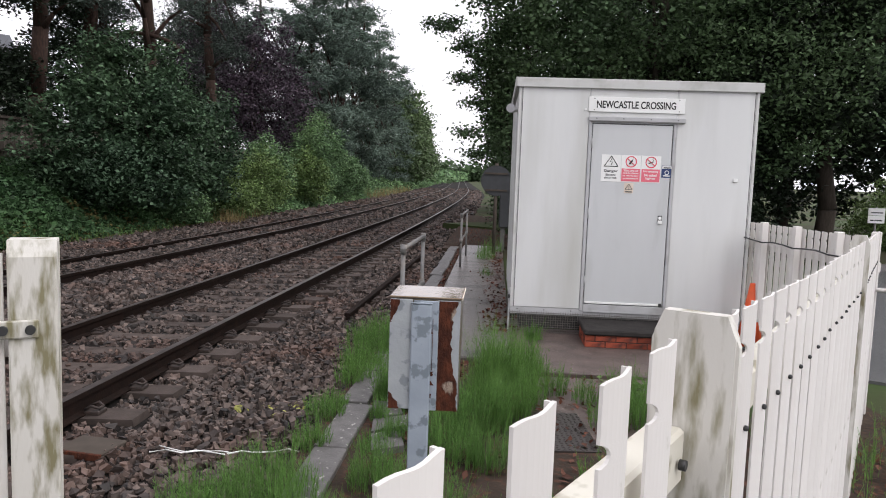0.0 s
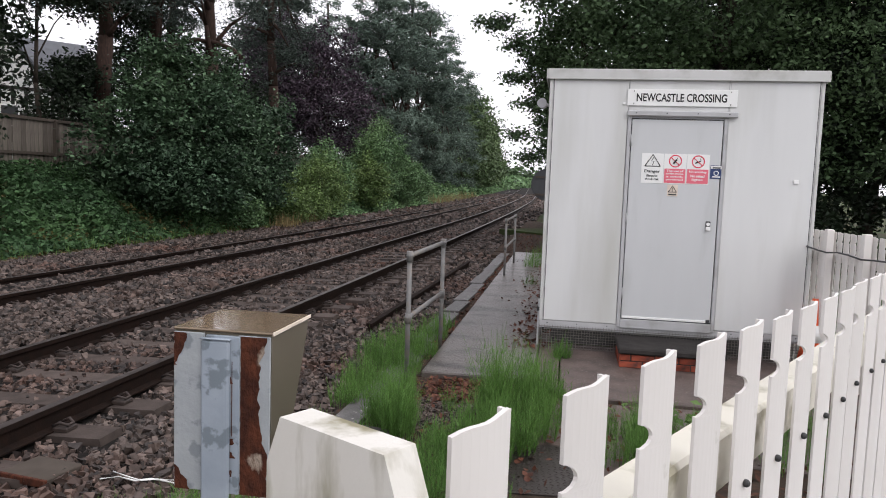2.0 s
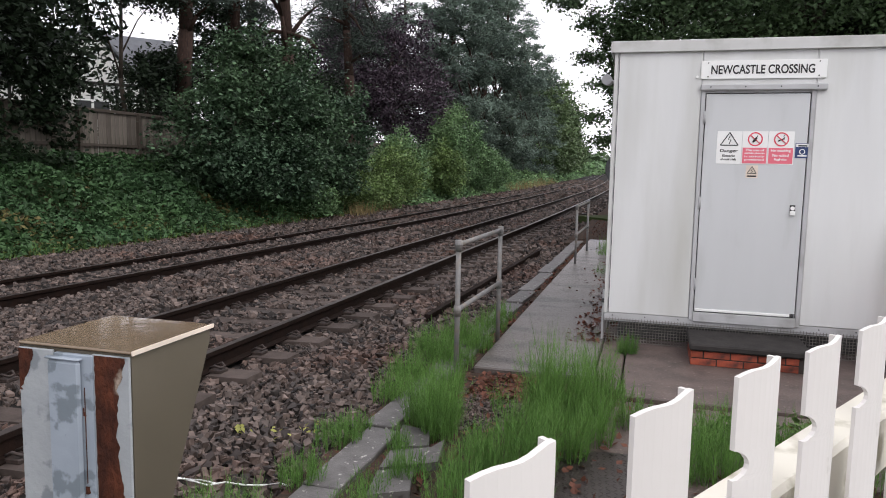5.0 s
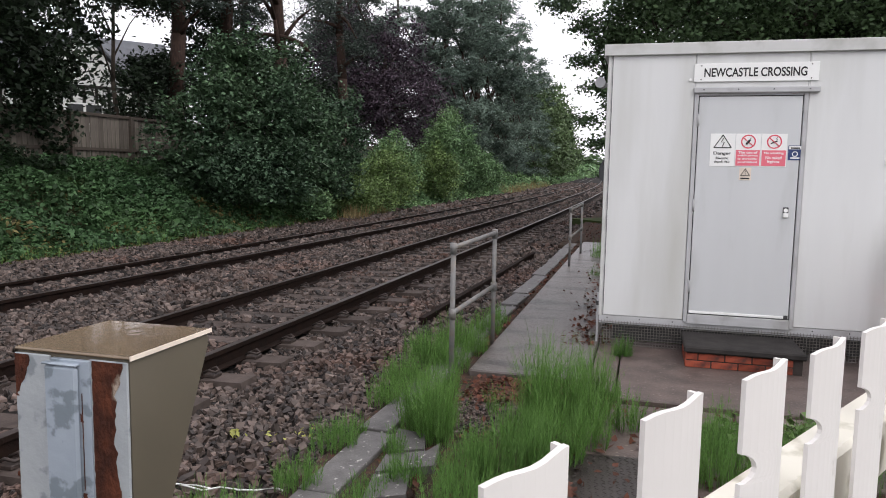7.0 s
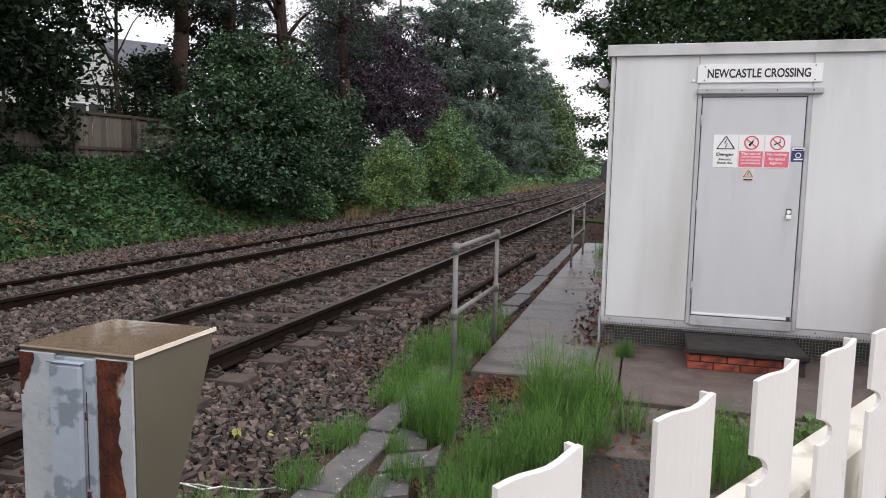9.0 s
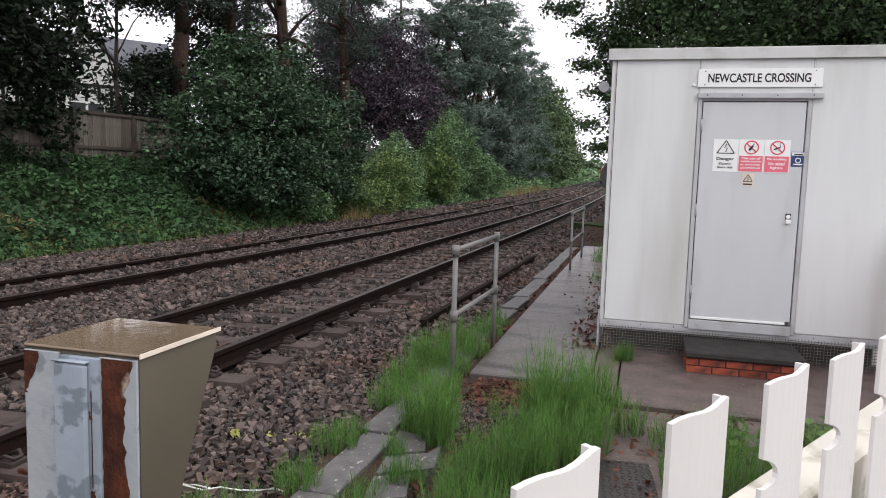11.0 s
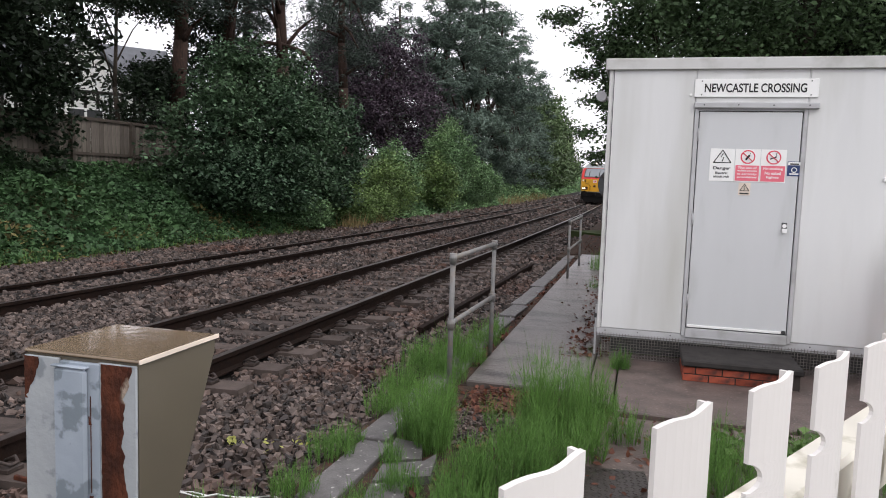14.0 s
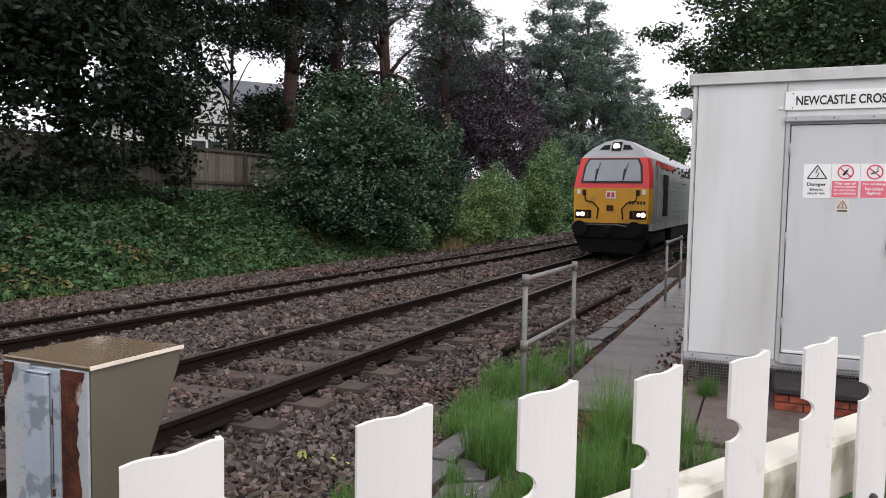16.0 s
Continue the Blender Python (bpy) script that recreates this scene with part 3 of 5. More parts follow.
    for z in (h, 0.52 * h):
        part("crossbar", tubes(((0, 0, z), (0, length, z), r * 0.95), seg=12), M_STEEL, root)
    return root


handrail((-0.50, 7.05, LOW), 1.42, "short galvanised tube handrail on two posts", rz=-1.5)
handrail((-0.32, 14.4, LOW), 2.1, "short dull steel tube handrail further along the path", rz=-0.5, h=1.0)

# ---- equipment cabin ----
X0, X1, YF, YB, ZB, ZT = 0.515, 3.075, 8.75, 11.6, 0.155, 2.585
cabin = thing("equipment_cabin", (X0, YF, LOW), "pale grey metal railway equipment cabin with a flat roof", "cabin")
W, D, B, T = X1 - X0, YB - YF, ZB - LOW, ZT - LOW
dx0, dx1, dz0, dz1 = 1.328 - X0, 2.188 - X0, 0.222 - LOW, 2.205 - LOW
part("front_panel", boxes((0.03, dx0 - 0.045, 0.0, 0.05, B, T), bevel=0.003), M_PANEL, cabin)
part("front_panel", boxes((dx1 + 0.045, W - 0.03, 0.0, 0.05, B, T), bevel=0.003), M_PANEL, cabin)
part("front_panel", boxes((dx0 - 0.043, dx1 + 0.043, 0.001, 0.05, dz1 + 0.055, T), bevel=0.003), M_PANEL, cabin)
part("side_wall", boxes((0.0, 0.05, 0.06, D - 0.06, B, T)), M_PANEL, cabin)
part("side_wall", boxes((W - 0.05, W, 0.06, D - 0.06, B, T)), M_PANEL, cabin)
part("back_wall", boxes((0.06, W - 0.06, D - 0.05, D, B, T)), M_PANEL, cabin)
for x in (0.0, W):
    for yy in (0.0, D):
        s = 1 if x == 0 else -1
        e = 1 if yy == 0 else -1
        xs, ys = sorted((x - s * 0.004, x + s * 0.028)), sorted((yy - e * 0.004, yy + e * 0.058))
        part("corner_trim", boxes((*xs, *ys, B - 0.01, T), bevel=0.004), M_ROOF, cabin)
for x in (0.036, W - 0.042):
    part("corner_groove", boxes((x, x + 0.006, -0.0015, 0.0, B, T)), M_SEAL, cabin)
part("roof", boxes((-0.02, W + 0.02, -0.02, D + 0.02, T + 0.004, T + 0.08), bevel=0.005), M_ROOF, cabin)
part("fascia", boxes((-0.028, W + 0.028, -0.034, -0.022, T - 0.005, T + 0.098), bevel=0.004), M_ROOF, cabin, "pale grey metal roof edge")
part("fascia", boxes((-0.04, -0.028, -0.03, D + 0.03, T - 0.005, T + 0.098), bevel=0.003), M_ROOF, cabin)
part("fascia", boxes((W + 0.028, W + 0.04, -0.03, D + 0.03, T - 0.005, T + 0.098), bevel=0.003), M_ROOF, cabin)
part("base_rail", boxes((0.0, W, 0.004, D - 0.004, B - 0.085, B - 0.004), bevel=0.004), M_TRIM, cabin, "grey base channel with small bolts")
part("floor_frame", boxes((0.12, W - 0.12, 0.3, D - 0.3, 0.0, B - 0.09)), M_SEAL, cabin)
me_screw = mesh_of("screw", disc(bmesh.new(), (0, 0, 0), 0.006, 0.004, 8), M_BOLT)
for k in range(9):
    shared("screw", me_screw, cabin, pose(0.08 + k * (W - 0.16) / 8, 0.003, B - 0.03))
for x in (dx0 - 0.04, dx1 + 0.03):
    part("panel_joint", boxes((x, x + 0.006, -0.001, 0.0, dz1 + 0.06, T)), M_TRIM, cabin)
# door set into its frame
for x in (dx0 - 0.042, dx1 + 0.006):
    part("door_jamb", boxes((x, x + 0.036, -0.012, 0.05, B - 0.02, dz1 + 0.05), bevel=0.004), M_TRIM, cabin)
part("door_head", boxes((dx0 - 0.006, dx1 + 0.006, -0.008, 0.05, dz1 + 0.008, dz1 + 0.05), bevel=0.003), M_TRIM, cabin)
part("door_sill", boxes((dx0 - 0.006, dx1 + 0.006, -0.02, 0.05, B - 0.03, dz0 - 0.008), bevel=0.003), M_TRIM, cabin)
part("door_gap", boxes((dx0 - 0.006, dx1 + 0.006, 0.02, 0.045, dz0 - 0.008, dz1 + 0.008)), M_SEAL, cabin)
door = part("door", boxes((dx0 + 0.002, dx1 - 0.002, -0.006, 0.016, dz0, dz1), bevel=0.004), M_DOOR, cabin, "closed grey metal door with warning signs")
for z in (0.2, 0.95, 1.72):
    bm = tubes(((dx0 - 0.002, -0.014, dz0 + z), (dx0 - 0.002, -0.014, dz0 + z + 0.11), 0.009))
    part("hinge", bm, M_TRIM, door)
part("kick_strip", boxes((dx0 + 0.01, dx1 - 0.01, -0.016, -0.007, dz0 + 0.002, dz0 + 0.026), bevel=0.003), M_SIGN, door, "pale aluminium strip along the foot")
part("bolt_box", boxes((dx1 - 0.045, dx1 - 0.01, -0.022, -0.0165, dz0 + 0.002, dz0 + 0.036), bevel=0.003), M_SEAL, door)
lx, lz = 2.105 - X0, 1.19 - LOW
part("lock_plate", boxes((lx - 0.022, lx + 0.022, -0.014, -0.0065, lz - 0.03, lz + 0.04), bevel=0.003), M_SEAL, door)
part("padlock", disc(boxes((lx - 0.022, lx + 0.022, -0.032, -0.0145, lz - 0.052, lz - 0.012), bevel=0.005), (lx, -0.015, lz + 0.012), 0.018, 0.004), M_SIGN, door, "small bright padlock")
part("drip_rail", boxes((1.275 - X0, 2.312 - X0, -0.045, -0.002, 2.232 - LOW, 2.286 - LOW), bevel=0.008), M_TRIM, cabin, "grey metal drip rail over the door")
for k in range(4):
    shared("screw", me_screw, cabin, pose(1.36 - X0 + k * 0.29, -0.0455, 2.262 - LOW))
# name board
sx0, sx1, sz0, sz1 = 1.272 - X0, 2.297 - X0, 2.335 - LOW, 2.495 - LOW
board = part("name_board", boxes((sx0, sx1, -0.016, -0.002, sz0, sz1), bevel=0.002), M_SIGN, cabin, "white name board with black capitals")
lettering("NEWCASTLE CROSSING", 0.079, 0.845, ((sx0 + sx1) / 2 - 0.005, -0.0175, (sz0 + sz1) / 2), M_BLACK, board)
for x in (sx0 + 0.06, sx1 - 0.06):
    for z in (sz0 + 0.02, sz1 - 0.02):
        shared("screw", me_screw, board, pose(x, -0.0165, z))
part("conduit_stub", tubes(((sx0 - 0.03, -0.02, sz0 + 0.02), (sx0 - 0.03, 0.0, sz0 + 0.02), 0.012)), M_SIGN, cabin)
# warning signs on the door
wx, wz1, ww, wh = 1.442 - X0, 1.876 - LOW, 0.2105, 0.292
for k in range(3):
    a = wx + k * (ww + 0.004)
    c = a + ww / 2
    plate_ = part("warning_sign", boxes((a, a + ww, -0.009, -0.0065, wz1 - wh, wz1), bevel=0.001), M_SIGN, cabin, ("white electric shock warning sign", "red and white no mobile phones sign", "red and white no smoking sign")[k])
    if k == 0:
        tz = wz1 - 0.07
        bm = bmesh.new()
        tri = [(c - 0.074, tz - 0.055), (c + 0.074, tz - 0.055), (c, tz + 0.058)]
        for p, q in zip(tri, tri[1:] + tri[:1]):
            tube(bm, (p[0], -0.0095, p[1]), (q[0], -0.0095, q[1]), 0.0045, 0.0045, 6)
        pipe(bm, [(c + 0.006, -0.0095, tz + 0.03), (c - 0.012, -0.0095, tz - 0.005), (c + 0.012, -0.0095, tz - 0.008), (c - 0.002, -0.0095, tz - 0.045)], 0.004, 6)
        part("pictogram", bm, M_BLACK, plate_)
        lettering("Danger", 0.036, 0.15, (c, -0.010, wz1 - 0.178), M_BLACK, plate_)
        lettering("Electric", 0.021, 0.105, (c, -0.010, wz1 - 0.218), M_BLACK, plate_)
        lettering("shock risk", 0.021, 0.135, (c, -0.010, wz1 - 0.250), M_BLACK, plate_)
    else:
        part("red_field", boxes((a + 0.006, a + ww - 0.006, -0.0105, -0.0095, wz1 - wh + 0.008, wz1 - 0.145)), M_PINK, plate_)
        part("ring", disc(bmesh.new(), (c, -0.0095, wz1 - 0.07), 0.062, 0.0015, 28, 0.051), M_RED, plate_)
        bm = bmesh.new()
        if k == 1:
            pipe(bm, [(c - 0.018, -0.0095, wz1 - 0.095), (c + 0.012, -0.0095, wz1 - 0.055)], 0.010, 6)
            pipe(bm, [(c + 0.012, -0.0095, wz1 - 0.055), (c + 0.020, -0.0095, wz1 - 0.035)], 0.003, 6)
        else:
            pipe(bm, [(c - 0.028, -0.0095, wz1 - 0.085), (c + 0.024, -0.0095, wz1 - 0.062)], 0.006, 6)
            pipe(bm, [(c + 0.024, -0.0095, wz1 - 0.055), (c + 0.016, -0.0095, wz1 - 0.040), (c + 0.026, -0.0095, wz1 - 0.03)], 0.003, 6)
        part("pictogram", bm, M_BLACK, plate_)
        part("bar", tubes(((c - 0.042, -0.0105, wz1 - 0.035), (c + 0.04, -0.0105, wz1 - 0.108), 0.005), seg=6), M_RED, plate_)
        lines = (("The use of", "mobile phones", "is strictly", "prohibited"), ("No smoking", "No naked", "lights"))[k - 1]
        hgt = 0.027 if k == 1 else 0.034
        for i, words in enumerate(lines):
            z = wz1 - 0.166 - i * (0.029 if k == 1 else 0.038) - (0 if k == 1 else 0.006)
            lettering(words, hgt * 0.78, min(0.165, 0.0145 * len(words) + 0.015), (c, -0.0112, z), M_SIGN, plate_)
ax = 2.093 - X0
blue = part("notice", boxes((ax, ax + 0.113, -0.009, -0.0065, 1.645 - LOW, 1.775 - LOW)), M_BLUE, cabin, "small navy blue notice")
part("white_band", boxes((ax + 0.005, ax + 0.108, -0.0105, -0.0095, 1.742 - LOW, 1.77 - LOW)), M_SIGN, blue)
part("oval", disc(bmesh.new(), (ax + 0.056, -0.0095, 1.70 - LOW), 0.024, 0.001, 18, 0.017), M_SIGN, blue)
for z in (1.665, 1.752):
    part("text_bar", boxes((ax + 0.02, ax + 0.094, -0.012, -0.011, z - 0.006 - LOW, z + 0.006 - LOW)), M_SIGN if z < 1.7 else M_BLACK, blue)
bx = 1.70 - X0
small = part("small_label", boxes((bx, bx + 0.10, -0.009, -0.0065, 1.463 - LOW, 1.575 - LOW)), M_CREAM, cabin, "small cream electric hazard label")
bm = bmesh.new()
cz = 1.525 - LOW
tri = [(bx + 0.012, cz - 0.022), (bx + 0.088, cz - 0.022), (bx + 0.05, cz + 0.04)]
for p, q in zip(tri, tri[1:] + tri[:1]):
    tube(bm, (p[0], -0.0095, p[1]), (q[0], -0.0095, q[1]), 0.003, 0.003, 6)
pipe(bm, [(bx + 0.053, -0.0095, cz + 0.02), (bx + 0.046, -0.0095, cz), (bx + 0.055, -0.0095, cz - 0.002), (bx + 0.048, -0.0095, cz - 0.018)], 0.003, 6)
part("pictogram", bm, M_BLACK, small)
part("text_bar", boxes((bx + 0.012, bx + 0.088, -0.0105, -0.0095, 1.472 - LOW, 1.485 - LOW)), M_BLACK, small)
part("key_box", boxes((2.86 - X0, 2.905 - X0, -0.02, 0.0, 1.62 - LOW, 1.66 - LOW), bevel=0.004), M_SIGN, cabin, "small white fitting")
# lamp on the side wall
part("lamp_arm", tubes(((0.0, 0.35, 2.36 - LOW), (-0.06, 0.35, 2.36 - LOW), 0.018)), M_ROOF, cabin)
part("lamp_head", tubes(((-0.085, 0.22, 2.37 - LOW), (-0.075, 0.42, 2.37 - LOW), 0.05, 0.04), seg=16), M_TRIM, cabin, "round grey lamp on the side wall")
part("earth_strap", boxes((-0.022, -0.004, 0.02, 0.05, 0.02, 0.50)), M_TRIM, cabin)
part("strap_box", boxes((-0.03, -0.003, 0.005, 0.06, 0.38, 0.42), bevel=0.003), M_SEAL, cabin)
# wire mesh round the underside
bm = bmesh.new()
k = 0.0
while k < W - 0.02:
    box(bm, k, k + 0.004, -0.004, 0.0, 0.0, B - 0.05)
    k += 0.027
for z in np.arange(0.012, B - 0.06, 0.027):
    box(bm, 0.0, W, -0.006, -0.003, z, z + 0.004)
k = 0.03
while k < 1.5:
    box(bm, -0.006, -0.002, k, k + 0.004, 0.0, B - 0.05)
    k += 0.027
part("wire_mesh_skirt", bm, M_MESH, cabin, "dark wire mesh skirt below the cabin")

# brick step
stp = thing("brick_step", (1.285, 8.14, LOW), "red brick step with a dark slab before the door", "step")
part("slab", boxes((-0.01, 0.955, -0.03, 0.6, 0.135, 0.19), bevel=0.012), M_STEPSLAB, stp, "dark worn step slab")
part("mortar", boxes((0.015, 0.93, 0.008, 0.57, 0.0, 0.134)), M_MORTAR, stp)
me_brick = mesh_of("brick", boxes((0.0, 0.205, 0.0, 0.1, 0.0, 0.056), bevel=0.004), M_BRICK)
me_half = mesh_of("brick", boxes((0.0, 0.098, 0.0, 0.1, 0.0, 0.056), bevel=0.004), M_BRICK)
for c in range(2):
    x = 0.005
    if c == 1:
        shared("brick", me_half, stp, pose(x, 0, 0.07))
        x += 0.108
    while x < 0.75:
        shared("brick", me_brick, stp, pose(x, 0, 0.005 + 0.065 * c))
        x += 0.215
    if x < 0.86:
        shared("brick", me_half, stp, pose(min(x, 0.842), 0, 0.005 + 0.065 * c))
    for i in range(2):
        shared("brick", me_brick, stp, pose(0.105, 0.11 + 0.22 * i, 0.005 + 0.065 * c, 0, 0, 90))
        shared("brick", me_brick, stp, pose(0.94, 0.11 + 0.22 * i, 0.005 + 0.065 * c, 0, 0, 90))

# traffic cone between the cabin and the fence
cone = thing("traffic_cone", (3.07, 8.5, LOW), "orange traffic cone with a white band beside the cabin", "traffic cone")
part("foot", boxes((-0.16, 0.16, -0.16, 0.16, 0, 0.035), bevel=0.012), M_BOLT, cone)
part("body", tubes(((0, 0, 0.035), (0, 0, 0.70), 0.135, 0.03), seg=20), M_ORANGE, cone)
part("band", tubes(((0, 0, 0.30), (0, 0, 0.46), 0.0975, 0.0725), seg=20), M_SIGN, cone, "white reflective band")

# ---- rusty box on its post ----
bx0 = thing("post_box", (0.131, 2.485, LOW), "rusty pale blue metal box with a wet brown lid", "metal box")
H1 = 1.25 - LOW
prof = [(0.0, H1 - 0.30), (0.055, H1 - 0.30), (0.185, H1 - 0.02), (0.185, H1), (0.0, H1)]
bm = bmesh.new()
L_, R_ = -0.094, 0.094
a = [bm.verts.new((L_, yy, z)) for yy, z in prof]
b = [bm.verts.new((R_, yy, z)) for yy, z in prof]
bm.faces.new(a)
bm.faces.new(b[::-1])
for k in range(len(prof)):
    j = (k + 1) % len(prof)
    bm.faces.new((a[j], a[k], b[k], b[j]))
bmesh.ops.recalc_face_normals(bm, faces=bm.faces)
part("housing", bm, M_BROWN, bx0, "brown sheet metal wedge housing")
part("lid", boxes((L_ - 0.003, R_ + 0.003, -0.004, 0.19, H1 + 0.001, H1 + 0.006), bevel=0.002), M_BROWNTOP, bx0, "wet glossy brown lid")
part("lid_rim", boxes((R_ + 0.0032, R_ + 0.005, -0.004, 0.19, H1 + 0.0005, H1 + 0.0068)), M_CREAM, bx0, "thin bright lid edge")
part("front_plate", boxes((L_, L_ + 0.060, -0.006, -0.001, H1 - 0.30, H1 - 0.002), bevel=0.001), M_RUSTPAINT, bx0, "pale paint with rust patches")
part("front_plate", boxes((R_ - 0.062, R_ - 0.0005, -0.006, -0.001, H1 - 0.30, H1 - 0.002), bevel=0.001), M_RUSTPAINT, bx0, "pale flaking paint")


def rust_scab(left, right, z0, z1, y, seed, label=""):
    """A thin ragged scab of rust between two wandering edges."""
    bm = bmesh.new()
    n = 44
    rows = []
    for k in range(n + 1):
        z = z0 + (z1 - z0) * k / n
        w = 0.007 * noise.noise(Vector((z * 60, seed, 0))) + 0.0025 * noise.noise(Vector((z * 190, seed, 3)))
        v = 0.0015 * noise.noise(Vector((z * 140, seed, 9)))
        x0, x1 = left(z) + v, right(z) + w
        x1 = max(x1, x0 + 0.0008)
        rows.append([bm.verts.new((x, yy, z)) for x, yy in ((x0, y), (x0 + 0.0004, y - 0.0012), (x1 - 0.0004, y - 0.0012), (x1, y))])
    for p, q in zip(rows, rows[1:]):
        for k in range(3):
            bm.faces.new((p[k], p[k + 1], q[k + 1], q[k]))
    bmesh.ops.recalc_face_normals(bm, faces=bm.faces)
    return part("rust_scab", bm, M_RUST, bx0, label)


def scab_edge(z):
    """The right edge of the long scab: full at the top, narrow in the middle, wide again low down."""
    u = (H1 - z) / 0.30
    return R_ - 0.003 - 0.019 * max(0.0, math.sin(min(u, 0.75) / 0.75 * math.pi)) ** 0.7


rust_scab(lambda z: R_ - 0.057, scab_edge, H1 - 0.30, H1 - 0.003, -0.0055, 2.0, "heavy dark rust scab")
rust_scab(lambda z: L_ + 0.0005, lambda z: L_ + 0.002 + 0.026 * max(0.0, 1 - (H1 - z) / 0.06) ** 0.6, H1 - 0.065, H1 - 0.003, -0.0055, 5.0)
rust_scab(lambda z: L_ + 0.001, lambda z: L_ + 0.004 + 0.030 * max(0.0, 1 - (z - H1 + 0.30) / 0.045), H1 - 0.30, H1 - 0.255, -0.0055, 7.0)
part("bracket", boxes((-0.030, 0.0355, -0.009, -0.001, H1 - 0.30, H1 - 0.004), bevel=0.001), M_BLUEPAINT, bx0)
part("bracket_slit", boxes((0.0215, 0.0228, -0.0098, -0.0092, H1 - 0.19, H1 - 0.05)), M_RUST, bx0)
for k, z in enumerate((0.085, 0.20, 0.225, 0.26)):
    rust_scab(lambda q: 0.0185, lambda q: 0.0235, H1 - z - 0.006, H1 - z + 0.006, -0.0088, 11.0 + k)
part("channel_post", boxes((-0.036, 0.019, -0.017, -0.0085, -0.05, H1 - 0.012), bevel=0.004), M_BLUEPAINT, bx0, "pale blue grey painted channel post")
part("post_cap", boxes((-0.0375, 0.0205, -0.0185, -0.0085, H1 - 0.011, H1 - 0.008), bevel=0.0012), M_BLUEPAINT, bx0)

# ---- white picket fence ----
FX, FY, FA = 0.3597, 1.1786, 59.98
fence = thing("white_picket_fence", (FX, FY, 0), "white plastic picket fence with bolted rails and mossy posts", "fence", rz=FA)
# in the fence's space x runs along it, -y lies on the road side


def picket_mesh(h=1.376, w=0.058):
    """A shallow bowed board with a small lip, a wavy top and a half-round notch in one edge."""
    bm = bmesh.new()
    nz, cols = h - 0.082, 8
    rows = [(-0.15, 0.0), (nz - 0.0125, 0.0), (nz - 0.012, 0.004), (nz - 0.008, 0.0105), (nz - 0.004, 0.0135), (nz, 0.0145), (nz + 0.004, 0.0135), (nz + 0.008, 0.0105), (nz + 0.012, 0.004), (nz + 0.0125, 0.0), (h, 0.0)]

    def at(x, z, k):
        u = (x + w) / w
        top = -0.009 * (1 - u) ** 2 + 0.0012 * math.sin(u * 9)
        return (x, -0.006 * (1 - (2 * u - 1) ** 2) + k, z + (top if z == h else 0.0))
    sheets = []
    for k in (-0.0022, 0.0022):
        sheets.append([[bm.verts.new(at(-w + cut + (w - cut) * i / cols, z, k)) for i in range(cols + 1)] for z, cut in rows])
    f, b = sheets
    n = len(rows)
    for r in range(n - 1):
        for i in range(cols):
            bm.faces.new((f[r][i], f[r][i + 1], f[r + 1][i + 1], f[r + 1][i]))
            bm.faces.new((b[r][i], b[r + 1][i], b[r + 1][i + 1], b[r][i + 1]))
        bm.faces.new((f[r][0], f[r + 1][0], b[r + 1][0], b[r][0]))
        bm.faces.new((f[r][cols], b[r][cols], b[r + 1][cols], f[r + 1][cols]))
    for i in range(cols):
        bm.faces.new((f[n - 1][i], f[n - 1][i + 1], b[n - 1][i + 1], b[n - 1][i]))
        bm.faces.new((f[0][i], b[0][i], b[0][i + 1], f[0][i + 1]))
    bmesh.ops.recalc_face_normals(bm, faces=bm.faces)
    box(bm, -0.0035, 0.0, 0.0023, 0.0085, -0.15, h - 0.0003)
    return mesh_of("picket", bm, M_PVC)


me_picket = picket_mesh()
bm = bmesh.new()
bmesh.ops.create_uvsphere(bm, u_segments=10, v_segments=6, radius=0.0056)
me_bolt = mesh_of("bolt", bm, M_BOLT)
g = np.random.default_rng(21)


def post_mesh(h, w, d, mat):
    c = 0.018
    pts = [(-d / 2, -0.3), (d / 2, -0.3), (d / 2, h - 0.045), (d / 2 - c, h), (-d / 2 + c, h), (-d / 2, h - 0.045)]
    bm = prism(pts, -w / 2, w / 2)
    bmesh.ops.rotate(bm, cent=(0, 0, 0), matrix=Matrix.Rotation(radians(90), 3, "Z"), verts=bm.verts)
    bmesh.ops.bevel(bm, geom=[e for e in bm.edges if abs(e.verts[0].co.z - e.verts[1].co.z) > 0.3], offset=0.005, segments=2, affect="EDGES")
    return mesh_of("post", bm, mat)


def fence_top(z):
    return 0.015 - 0.0195 * min(z, 1.7) - 0.03 * max(0.0, z - 3.2)


def bend(s):
    return 0.04 * max(0.0, s - 3.25)


def run_of_pickets(places):
    for s in places:
        p = shared("picket", me_picket, fence, pose(s, bend(s) + g.normal() * 0.0012, fence_top(s) + g.normal() * 0.0015, g.normal() * 0.05, g.normal() * 0.06, -10.0 + g.normal() * 1.2))
        shared("bolt", me_bolt, p, pose(-0.034, -0.0105, 1.152 + g.normal() * 0.002))


run_of_pickets([-0.165, 0.001, 0.175, 0.341] + [-0.33 - 0.165 * k for k in range(4)])
run_of_pickets([0.686, 0.847, 0.996, 1.151, 1.303, 1.449, 1.603, 1.755] + [1.907 + 0.152 * k for k in range(9)])
run_of_pickets([3.42 + 0.152 * k for k in range(17)])
me_post = post_mesh(1.388, 0.026, 0.128, M_PVCOLD)
me_end = mesh_of("post", boxes((-0.028, 0.028, -0.035, 0.035, -0.3, 1.385), bevel=0.006), M_PVC)
shared("post", me_post, fence, pose(0.552, 0.028, 0.0))
shared("post", post_mesh(1.376, 0.03, 0.085, M_PVCOLD), fence, pose(3.27, 0.03, 0.0))
